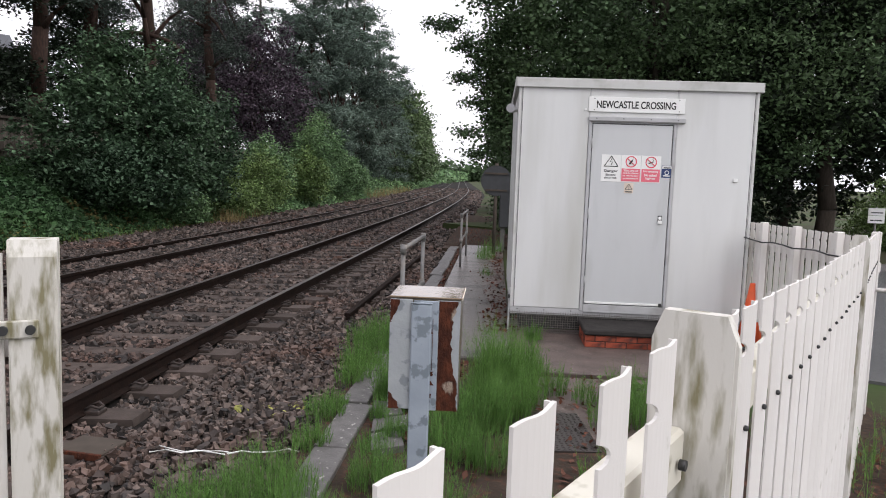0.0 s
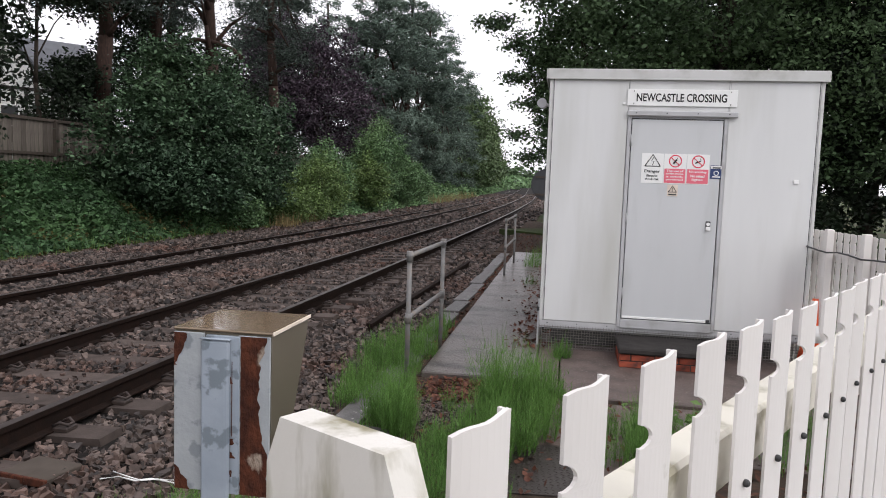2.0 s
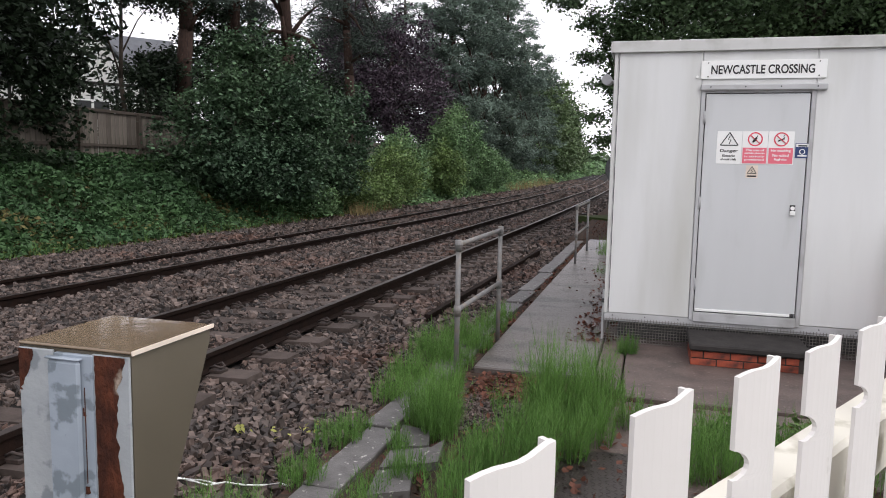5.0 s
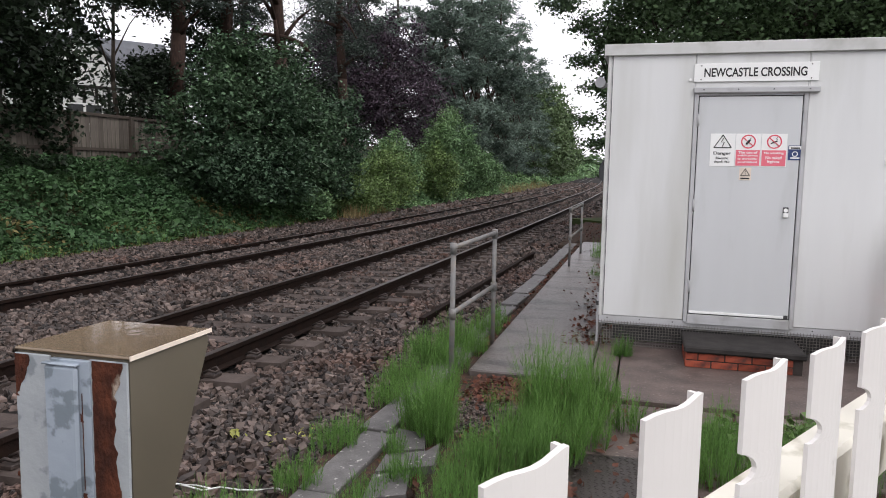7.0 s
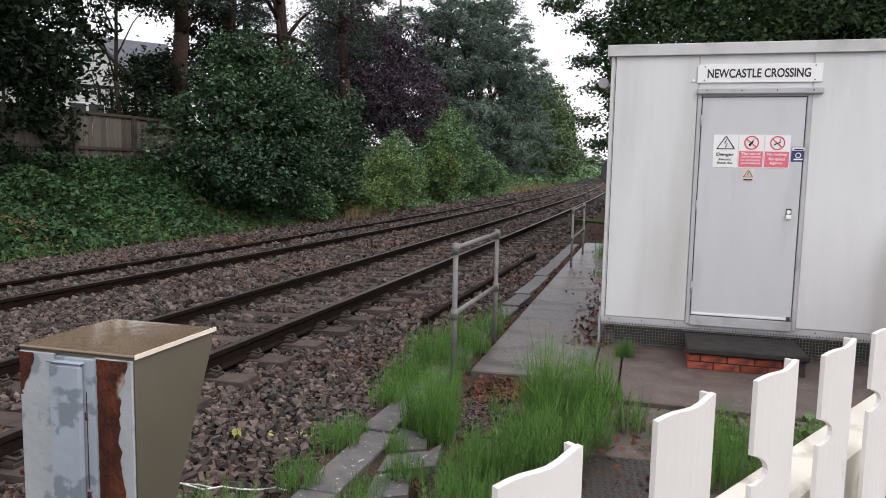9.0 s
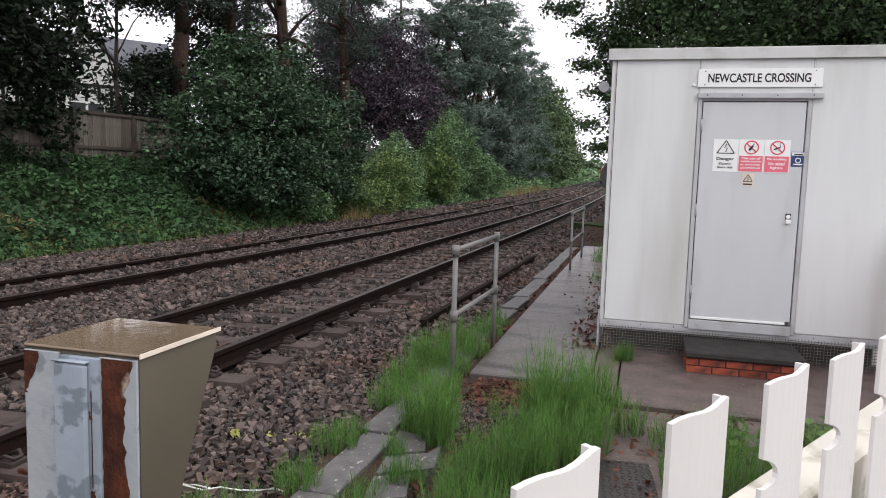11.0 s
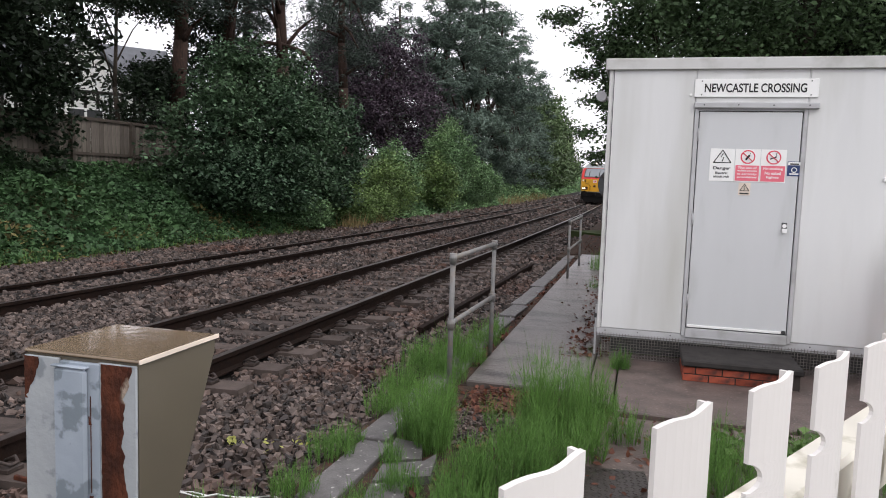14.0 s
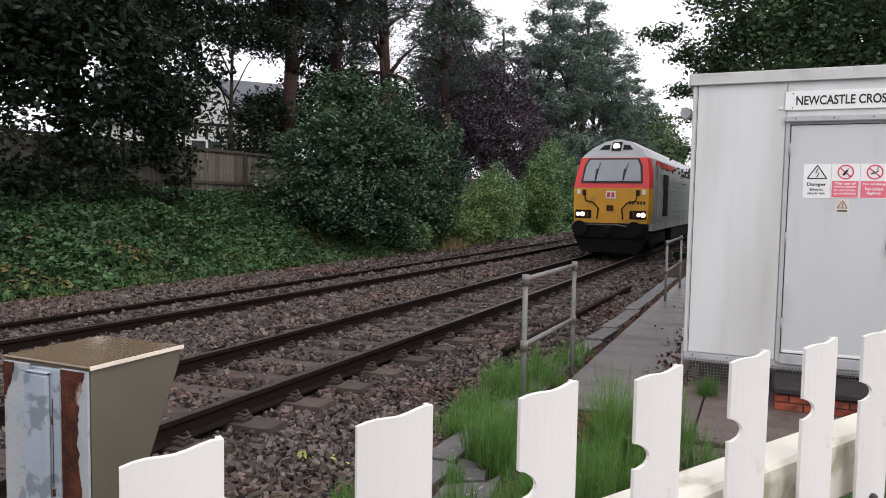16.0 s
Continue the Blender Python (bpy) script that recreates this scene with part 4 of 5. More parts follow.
shared("post", me_end, fence, pose(6.02, 0.13, -0.12))
for x0, x1, z in ((-1.0, 0.535, 1.215), (0.57, 3.25, 1.205)):
    for dz in (0.0, -0.72):
        part("rail", boxes((x0, x1, 0.030, 0.087, z - 0.085 + dz, z + dz), bevel=0.006), M_RAILPVC, fence, "stained cream plastic rail")
for dz in (0.0, -0.72):
    far_rail = part("rail", boxes((0.02, 2.72, 0.030, 0.087, 1.115 + dz, 1.20 + dz), bevel=0.006), M_RAILPVC, fence, "stained cream plastic rail")
    far_rail.matrix_basis = pose(3.27, 0.0, -0.012, 0, 1.2, 2.3)
part("rail_bolt", tubes(((0.50, 0.026, 1.17), (0.50, 0.016, 1.17), 0.008), seg=10), M_BOLT, fence)
part("gate_catch", tubes(((5.98, 0.10, 0.82), (5.98, 0.03, 0.82), 0.016), ((5.98, 0.03, 0.82), (5.98, 0.0, 0.82), 0.022), seg=10), M_PVC, fence, "white catch bar at the end of the fence")

# the return beside the cabin
back = thing("return_picket_fence", (3.38, 6.72, -0.18), "white plastic picket fence beside the cabin with a dark cable", "fence", rz=97)
for k in range(30):
    s = 0.06 + 0.115 * k
    shared("picket", me_picket, back, pose(s, 0, 0.0, 0, 0, 14 + g.normal() * 2))
for s in (0.42, 1.10, 1.75, 2.52, 3.4):
    shared("post", me_end, back, pose(s, 0.045, 0.012))
part("rail", boxes((0, 3.5, -0.075, -0.018, 1.10, 1.18), bevel=0.005), M_PVC, back)
bm = bmesh.new()
pipe(bm, [(0.05 + 0.2 * k, 0.105, 1.20 + 0.012 * math.cos(k * 1.9)) for k in range(18)], 0.008, 6)
part("cable", bm, M_BOLT, back, "black cable along the fence")

# gate post and fence end on the track side
gate = thing("gate_fence_end", (-0.963, 2.50, -0.02), "mossy white plastic gate post with pickets bolted beside it", "fence", rz=28)
shared("post", post_mesh(1.385, 0.12, 0.118, M_PVCOLD), gate, pose(0, 0, 0))
for k in range(6):
    shared("picket", me_picket, gate, pose(-0.075 - 0.12 * k, -0.01, -0.03, 0, 0, 0))
part("rail", boxes((-0.8, -0.061, 0.02, 0.07, 1.05, 1.13), bevel=0.005), M_PVC, gate)
part("strap", boxes((-0.16, 0.015, -0.072, -0.0605, 1.12, 1.17), bevel=0.004), M_PVCOLD, gate)
for x in (-0.07, -0.005):
    part("bolt", tubes(((x, -0.085, 1.145), (x, -0.06, 1.145), 0.013), seg=10), M_BOLT, gate)

# ---- signs beyond the cabin ----
sg = thing("round_sign", (0.30, 17.0, LOW), "back of a large dark round sign on a steel post", "sign")
part("post", tubes(((0, 0.04, -0.1), (0, 0.04, 2.05), 0.04), seg=10), M_FENCEPOST, sg)
bm = disc(bmesh.new(), (0.0, 0.0, 1.66), 0.34, 0.012, 32)
part("plate", bm, M_SIGNBACK, sg)
for z in (1.35, 1.72):
    part("bracket", boxes((-0.25, 0.25, -0.04, -0.014, z + 0.08, z + 0.12)), M_FENCEPOST, sg)
rack = thing("lineside_cupboard", (0.75, 18.2, LOW), "dark lineside cupboard on concrete legs", "cupboard")
part("body", boxes((-0.35, 0.55, -0.2, 0.3, 0.55, 1.5), bevel=0.02), M_SIGNBACK, rack)
part("leg", boxes((-0.3, -0.2, -0.1, 0.2, 0, 0.55)), M_KERB, rack)
part("leg", boxes((0.4, 0.5, -0.1, 0.2, 0, 0.55)), M_KERB, rack)

# ---- road beyond the fence ----
road = thing("road", (FX, FY, 0), "wet grey asphalt road beside the crossing", "road", kind="structure", rz=FA)
part("carriageway", boxes((-6.0, 60.0, -7.6, -0.35, LOW - 0.2, LOW - 0.03)), M_ROAD, road)
part("carriageway_bend", boxes((7.2, 9.2, -0.345, 0.3, LOW - 0.2, LOW - 0.03), (9.205, 24.0, -0.345, 1.0, LOW - 0.2, LOW - 0.03)), M_ROAD, road)
part("edge_kerb", boxes((-3.0, 6.4, -0.33, -0.20, LOW - 0.2, LOW + 0.05), bevel=0.01), M_KERB, road, "low grey edging beside the fence")
part("kerb", boxes((-1.0, 60.0, -7.78, -7.602, LOW - 0.2, LOW + 0.08), bevel=0.01), M_KERB, road, "grey concrete kerb")
part("verge", boxes((-1.0, 60.0, -20.0, -7.79, LOW - 0.2, LOW + 0.06)), M_GROUND, road, "grass verge")
for k in range(8):
    part("road_marking", boxes((3.0 + 5 * k, 5.0 + 5 * k, -4.5, -4.4, LOW - 0.1, LOW - 0.026)), M_LINE, road, "white road line")
verge = thing("roadside_verge", (9.8, 18.3, LOW), "grass verge with a grey kerb at the bend of the road", "verge", kind="structure", rz=47.5)
part("kerb", boxes((-1.5, 60, 0, 0.13, -0.2, 0.085), bevel=0.012), M_KERB, verge, "grey concrete kerb")
part("grass_bed", boxes((-1.5, 60, 0.133, 14, -0.2, 0.065)), M_GROUND, verge)
plate2 = thing("road_sign", (10.6, 21.2, LOW), "small white rectangular road sign on a post", "sign")
part("post", tubes(((0, 0.03, -0.1), (0, 0.03, 1.3), 0.03)), M_STEEL, plate2)
for z in (0.86, 1.07):
    part("plate", boxes((-0.22, 0.22, -0.02, 0.0, z, z + 0.2), bevel=0.004), M_SIGN, plate2)
    part("text_bar", boxes((-0.16, 0.16, -0.024, -0.021, z + 0.06, z + 0.09)), M_BLACK, plate2)

# ---- timber fence on the bank ----
tf = thing("timber_fence", (-13.9, 14.0, 1.35), "weathered grey brown close-board timber fence", "fence")
g = np.random.default_rng(31)
me_board = mesh_of("board", boxes((-0.011, 0.011, -0.0835, 0.0835, -0.35, 1.45), bevel=0.004), M_FENCEWOOD)
for k in range(86):
    shared("board", me_board, tf, pose(g.normal() * 0.006, -6.0 + 0.166 * k, g.normal() * 0.012, 0, 0, g.normal() * 1.5))
bm = bmesh.new()
for k in range(250):
    y = 8.274 + 0.166 * k
    box(bm, -0.011, 0.011, y - 0.0825, y + 0.0825, -0.4, 1.35)
tagged(part("far_boards", bm, M_FENCEWOOD, tf), kind="stuff")
for k in range(10):
    y = -5.0 + 2.35 * k - 0.45
    part("post", boxes((0.02, 0.13, y - 0.055, y + 0.055, -0.5, 1.52), bevel=0.008), M_FENCEPOST, tf)
for z in (0.5, 1.45):
    part("rail", boxes((0.012, 0.065, -6.1, 50, z, z + 0.085), bevel=0.004), M_FENCEPOST, tf)

# ---- house behind the fence ----
hs = thing("timbered_house", (-25.5, 31.5, 0.4), "white house with black timber framing and a grey slate roof", "house", rz=52)
part("wall", boxes((-4.5, 4.5, 0, 6, -0.5, 4.7)), M_RENDERWALL, hs)
gable = prism([(-2.2, 4.7), (2.2, 4.7), (0.0, 7.2)], -0.9, 3.0)
part("gable", gable, M_RENDERWALL, hs)
part("gable_wall", boxes((-2.2, 2.2, -0.9, 0.0, -0.5, 4.7)), M_RENDERWALL, hs)
bm = bmesh.new()
for x in np.arange(-4.4, 4.5, 0.55):
    yy = -0.93 if abs(x) < 2.2 else -0.04
    box(bm, x - 0.07, x + 0.07, yy, yy + 0.05, 2.2, 4.7)
for z in (2.2, 3.4, 4.6):
    box(bm, -2.2, 2.2, -0.95, -0.9, z, z + 0.14)
    box(bm, -4.5, -2.21, -0.06, 0.0, z, z + 0.14)
    box(bm, 2.21, 4.5, -0.06, 0.0, z, z + 0.14)
part("timber_frame", bm, M_TIMBER, hs, "black timber framing")
roof = bmesh.new()
v = [roof.verts.new(p) for p in ((-4.9, -0.4, 4.6), (4.9, -0.4, 4.6), (4.9, 3, 7.6), (-4.9, 3, 7.6), (4.9, 6.4, 4.6), (-4.9, 6.4, 4.6))]
for f in ((0, 1, 2, 3), (3, 2, 4, 5), (0, 3, 5), (1, 4, 2), (0, 5, 4, 1)):
    roof.faces.new([v[i] for i in f])
bmesh.ops.recalc_face_normals(roof, faces=roof.faces)
part("roof", roof, M_SLATE, hs, "grey slate roof")
rf = bmesh.new()
for s in (-1, 1):
    prism([(0, 7.32), (s * 2.6, 4.42), (s * 2.6, 4.56), (0, 7.46)], -1.1, 2.9, rf)
part("gable_roof", rf, M_SLATE, hs)
win = part("window", boxes((-0.8, 0.8, -0.97, -0.9, 2.9, 3.9)), M_SIGN, hs, "white framed window")
for x in (-0.74, 0.06):
    part("pane", boxes((x, x + 0.68, -0.985, -0.972, 2.97, 3.83)), M_SIGNBACK, win)

# ---- trees and shrubs ----


def on(x, y, dz=0.0):
    return (x, y, land(x, y) + dz)


# the big dark bush by the line
tree("big_bush", on(-11.1, 22.3), [(0, 0, 2.1, 2.0, 2.4, 2.0), (0.6, 1.6, 1.9, 1.8, 2.0, 2.0), (-0.4, -1.7, 1.6, 1.7, 1.7, 1.6), (-0.5, -0.4, 3.6, 1.0, 1.2, 1.1), (0.1, 1.0, 3.1, 1.2, 1.3, 1.2), (0.9, -0.5, 1.0, 1.6, 3.2, 1.1), (0.6, 3.2, 1.7, 1.3, 1.4, 1.9), (-0.2, -0.9, 4.5, 0.4, 0.4, 0.5), (0.5, 2.4, 3.4, 0.6, 0.8, 0.7), (1.0, 4.3, 2.1, 1.15, 1.3, 2.0), (0.6, 1.2, 4.2, 0.7, 0.9, 0.8), (0.1, -0.4, 4.7, 0.5, 0.6, 0.5), (1.3, 2.8, 1.0, 1.0, 1.8, 1.0)], L_BUSH,
     "large dense dark green leafy bush on the bank", clumps=760, per=95, clump_r=0.23, leaf=0.125, aspect=0.7, trunk_r=0.12, seed=2, hollow=0.45, up=0.75)
# lineside shrubs: place, half width, height
SHRUBS = [
    (-9.8, 31.4, 1.35, 2.7, L_OLIVE, 3), (-10.5, 34.0, 1.5, 3.0, L_SHRUB, 4), (-9.6, 27.2, 0.9, 1.3, L_OLIVE, 5), (-9.5, 29.3, 0.8, 1.4, L_OLIVE, 11),
    (-9.8, 38.6, 1.3, 3.0, L_OLIVE, 6), (-10.7, 44.3, 1.9, 5.0, L_SHRUB, 7), (-9.9, 47.5, 1.4, 3.3, L_SHRUB, 8),
    (-10.2, 53.0, 1.4, 2.7, L_SHRUB, 9), (-10.6, 41.0, 1.1, 2.4, L_SHRUB, 10), (-9.7, 23.4, 0.8, 1.2, L_SHRUB, 12), (-9.9, 40.0, 1.15, 4.7, L_SHRUB, 17),
    (1.9, 21.0, 1.4, 3.2, L_TREE, 13), (1.35, 27.5, 1.1, 2.6, L_TREE, 14),
    (11.7, 22.6, 1.1, 1.75, L_OLIVE, 15), (14.0, 25.0, 1.6, 2.6, L_OLIVE, 16)]
for x, y, r, h, mat, seed in SHRUBS:
    label = {L_OLIVE.name: "light green leafy shrub at the foot of the bank" if x < 0 else "clipped light green shrub beside the road", L_SHRUB.name: "mid green leafy shrub beside the line", L_TREE.name: "leafy green bush under the trees"}[mat.name]
    tree("shrub", on(x, y), [(0, 0, 0.36 * h, r, r * 1.2, 0.36 * h), (0.35 * r, -0.3 * r, 0.58 * h, 0.62 * r, 0.7 * r, 0.27 * h), (-0.35 * r, 0.3 * r, 0.66 * h, 0.5 * r, 0.5 * r, 0.24 * h), (0.1 * r, 0, 0.86 * h, 0.22 * r, 0.24 * r, 0.16 * h), (-0.55 * r, -0.5 * r, 0.3 * h, 0.5 * r, 0.6 * r, 0.3 * h)], mat, label,
         clumps=int(160 + 55 * r * h), per=36, clump_r=0.17, leaf=0.095 if y < 33 else 0.12, aspect=0.55, trunk_r=0.05, limbs=4, seed=seed, up=0.6, group="lineside shrubs")


def pine(x, y, h, spread, mat, seed, label, bare=0.45, clumps=230, lean=(0, 0), leaf=0.5):
    """A pine: tiers of flattened boughs round a tapered trunk."""
    g = np.random.default_rng(seed)
    blobs = []
    n = 11
    for k in range(n):
        t = k / (n - 1)
        z = h * (bare + (0.96 - bare) * t)
        r = spread * (0.75 + 0.35 * math.sin(t * 2.6)) * (1.0 - 0.62 * t ** 2.2)
        a = g.uniform(0, math.tau)
        for j in range(3):
            o = r * g.uniform(0.35, 0.75)
            blobs.append((o * math.cos(a + j * 2.1) + lean[0] * t, o * math.sin(a + j * 2.1) + lean[1] * t, z + g.uniform(-0.5, 0.5), r * 0.5, r * 0.5, h * 0.03 + 0.15))
    return tree("pine_tree", on(x, y), blobs, mat, label, clumps=clumps, per=56, clump_r=0.28, leaf=leaf, aspect=0.2, trunk_r=0.2 + h * 0.008, trunk_top=h * 0.95, bark=M_BARK, limbs=12, seed=seed, hollow=0.2, lean=lean, up=0.2, group="pines")


PINES = [(-14.6, 23.6, 14, 2.8, 41, 0.42, 340), (-12.7, 27.4, 14, 2.8, 42, 0.47, 290), (-14.6, 26.6, 15, 2.8, 51, 0.48, 290), (-18.5, 34.0, 13, 2.6, 52, 0.45, 300), (-13.4, 35.0, 13.5, 2.4, 43, 0.40, 260),
         (-13.0, 51.0, 14.5, 3.8, 45, 0.08, 700), (-12.4, 59.0, 16.0, 4.4, 46, 0.06, 800), (-12.4, 68.0, 15.5, 4.6, 47, 0.06, 620), (-17.0, 45.0, 14, 3.6, 48, 0.2, 420), (-19, 60, 15, 4.4, 49, 0.2, 300), (-12.4, 78, 15.0, 4.6, 50, 0.05, 480)]
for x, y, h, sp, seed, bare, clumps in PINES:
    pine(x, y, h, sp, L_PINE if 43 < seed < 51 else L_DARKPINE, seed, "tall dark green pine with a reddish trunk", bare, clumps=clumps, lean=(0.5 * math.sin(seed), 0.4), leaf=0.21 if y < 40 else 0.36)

# the long crooked bough of the pine beside the bush
bough = thing("pine_bough", on(-12.7, 27.4), "long crooked bare pine bough between two trunks", "bough")
z0 = land(-12.7, 27.4)
bm = bmesh.new()
pipe(bm, [(x + 12.7, -0.4 + dy, z - z0) for x, dy, z in ((-14.3, -0.3, 5.7), (-13.9, -0.2, 6.1), (-13.55, 0.0, 6.33), (-13.1, 0.1, 6.42), (-12.6, 0.2, 6.36), (-12.1, 0.1, 6.22), (-11.6, -0.1, 6.02), (-11.2, -0.2, 5.72))], 0.085, 8)
part("limb", bm, M_BARK, bough)

tree("copper_tree", on(-14.3, 43.5), [(0, 0, 5.0, 3.0, 3.2, 3.2), (1.5, -1.5, 3.2, 2.4, 2.6, 2.4), (-1.8, 1.5, 6.8, 2.4, 2.4, 2.2), (1.0, 2.5, 4.0, 2.6, 2.6, 2.8), (1.0, -0.5, 7.6, 1.5, 1.5, 1.5)], L_COPPER,
     "dark purple leaved copper tree", clumps=470, per=42, clump_r=0.38, leaf=0.18, trunk_r=0.25, seed=61)
tree("copper_tree", on(-16.2, 41.0), [(0, 0, 5.0, 2.6, 2.8, 3.4), (1.0, -1.0, 3.2, 2.4, 2.4, 2.4), (0.3, 0, 7.8, 1.6, 1.8, 1.6)], L_COPPER,
     "dark purple leaved copper tree", clumps=330, per=42, clump_r=0.38, leaf=0.18, trunk_r=0.22, seed=62)
# trees and ivy over the fence, with shade put into their leaf colours
tree("shaded_tree", on(-15.4, 21.6), [(0, -1.6, 5.6, 1.5, 1.9, 0.9), (0, 1.2, 5.8, 1.5, 1.9, 0.9), (-0.6, -3.4, 7.0, 2.4, 2.6, 1.8), (0.3, 1.6, 7.8, 2.2, 2.6, 1.6), (-0.4, 4.4, 6.4, 1.8, 1.8, 1.4)], L_SHADEDTREE,
     "tall tree overhanging the timber fence, shade in its leaf colour", clumps=800, per=46, clump_r=0.30, leaf=0.13, trunk_r=0.09, seed=63, hollow=0.3)
tree("shaded_shrub", on(-15.6, 23.0), [(0, 0, 1.9, 1.0, 1.5, 1.4), (0.2, 0.6, 3.0, 0.8, 1.0, 0.8)], L_SHADEDTREE,
     "leafy shrub behind the timber fence, shade in its leaf colour", clumps=200, per=36, clump_r=0.26, leaf=0.15, trunk_r=0.06, limbs=3, seed=66)
tree("shaded_tree", on(-14.9, 15.0), [(0, 0, 5.6, 2.4, 2.8, 2.6), (0.4, -3.0, 5.0, 2.6, 2.8, 3.6), (1.4, -0.6, 3.2, 1.5, 2.6, 1.5), (0, 2.2, 7.6, 2.4, 2.6, 2.2), (0.8, -6.0, 4.4, 2.4, 2.6, 3.4), (0.6, 2.6, 3.6, 1.4, 1.4, 2.0)], L_SHADEDTREE,
     "dense tree overhanging the timber fence, shade in its leaf colour", clumps=1400, per=46, clump_r=0.3, leaf=0.175, trunk_r=0.24, seed=64, hollow=0.4)
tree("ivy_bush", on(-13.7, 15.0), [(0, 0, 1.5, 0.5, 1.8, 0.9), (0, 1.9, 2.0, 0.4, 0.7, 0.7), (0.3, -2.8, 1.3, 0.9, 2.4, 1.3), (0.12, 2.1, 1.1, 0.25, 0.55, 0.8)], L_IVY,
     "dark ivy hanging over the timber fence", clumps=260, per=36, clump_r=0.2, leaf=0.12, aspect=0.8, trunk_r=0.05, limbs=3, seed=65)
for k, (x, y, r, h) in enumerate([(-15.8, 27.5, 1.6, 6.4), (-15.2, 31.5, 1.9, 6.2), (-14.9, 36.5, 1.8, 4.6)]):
    tree("shaded_shrub", on(x, y), [(0, 0, 0.4 * h, r, r * 1.4, 0.42 * h), (0.3, -0.8, 0.65 * h, 0.7 * r, 0.9 * r, 0.3 * h)], L_SHADEDTREE, "leafy shrub behind the timber fence, shade in its leaf colour", clumps=280, per=40, clump_r=0.28, leaf=0.15, trunk_r=0.06, limbs=3, seed=170 + k)
for k, (x, y, h) in enumerate([(-13.2, 92, 12), (-13.6, 105, 13), (-14.5, 120, 12), (-16.5, 138, 11), (-19.0, 160, 10)]):
    tree("broadleaf_tree", on(x, y), [(0, 0, h * 0.42, 4.2, 6.0, h * 0.42), (0.8, -2.0, h * 0.66, 3.2, 4.0, h * 0.32), (1.2, 1.5, h * 0.25, 3.6, 5.5, h * 0.26)], L_LIGHTTREE,
         "green broadleaf tree further along the line", clumps=420, per=38, clump_r=0.6, leaf=0.42, trunk_r=0.25, seed=70 + k, group="far trees")
# trees behind the cabin; some carry shade in their leaf colour
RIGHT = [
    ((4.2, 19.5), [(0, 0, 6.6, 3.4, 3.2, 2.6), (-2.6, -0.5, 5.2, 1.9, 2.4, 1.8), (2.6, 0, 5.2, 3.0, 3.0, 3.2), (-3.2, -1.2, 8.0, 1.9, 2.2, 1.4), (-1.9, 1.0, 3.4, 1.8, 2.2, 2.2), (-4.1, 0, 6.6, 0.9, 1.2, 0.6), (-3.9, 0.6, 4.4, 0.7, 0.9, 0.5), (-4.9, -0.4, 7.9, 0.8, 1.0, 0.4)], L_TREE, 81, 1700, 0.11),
    ((8.9, 20.6), [(0, 0, 7.4, 3.6, 2.8, 2.0), (-2.6, 0.5, 1.9, 2.4, 2.2, 2.0), (-2.5, 0, 4.2, 2.6, 2.4, 2.2), (1.0, -0.4, 3.9, 2.2, 2.0, 1.2), (3.2, -1, 7.6, 3.0, 2.8, 1.8), (3.0, 0, 4.8, 2.0, 2.0, 1.0)], L_SHADEDTREE, 82, 1450, 0.155),
    ((17.0, 27.0), [(0, 0, 7.0, 4.0, 3.4, 3.4), (2.5, 0, 3.4, 2.6, 2.4, 2.4)], L_SHADEDTREE, 83, 520, 0.16),
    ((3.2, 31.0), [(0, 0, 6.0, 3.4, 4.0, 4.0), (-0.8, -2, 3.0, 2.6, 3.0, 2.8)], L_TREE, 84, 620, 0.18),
    ((6.5, 27.0), [(-0.5, 0, 4.4, 3.6, 3.0, 3.6), (-0.5, 0, 7.6, 3.0, 2.6, 1.6)], L_SHADEDTREE, 85, 620, 0.2),
    ((11.5, 30.0), [(0, 0, 4.2, 4.4, 3.0, 4.0), (0, 0, 8.4, 4.0, 3.0, 2.4)], L_SHADEDTREE, 87, 620, 0.22),
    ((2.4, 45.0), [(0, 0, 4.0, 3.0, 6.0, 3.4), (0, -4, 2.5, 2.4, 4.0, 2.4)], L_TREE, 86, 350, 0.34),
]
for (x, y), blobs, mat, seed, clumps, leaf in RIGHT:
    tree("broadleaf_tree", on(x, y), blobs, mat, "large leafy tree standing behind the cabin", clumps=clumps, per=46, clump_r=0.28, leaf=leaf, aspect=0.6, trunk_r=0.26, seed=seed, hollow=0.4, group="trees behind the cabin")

tree("broadleaf_tree", on(0.95, 18.9), [(-2.0, -0.1, 5.45, 0.7, 0.5, 0.16), (-1.4, -0.2, 5.0, 0.6, 0.5, 0.2), (-0.9, -0.1, 4.6, 0.6, 0.5, 0.3), (-1.5, -0.3, 4.2, 0.5, 0.5, 0.14), (-1.1, -0.2, 3.6, 0.45, 0.5, 0.18), (-1.4, -0.3, 2.85, 0.4, 0.4, 0.13), (-1.1, -0.3, 2.35, 0.4, 0.4, 0.16), (-0.6, -0.2, 3.0, 0.5, 0.6, 0.7), (-0.4, 0.0, 4.0, 0.6, 0.6, 0.7), (-0.2, 0.1, 5.4, 0.9, 0.7, 0.6), (-0.85, 0.0, 4.9, 0.5, 0.5, 0.8), (-0.7, 0.0, 3.7, 0.45, 0.5, 0.7)], L_TREE,
     "slender leafy tree with sprays overhanging the path", clumps=760, per=18, clump_r=0.12, leaf=0.082, aspect=0.6, trunk_r=0.06, limbs=10, seed=88, hollow=0.1, group="trees behind the cabin")

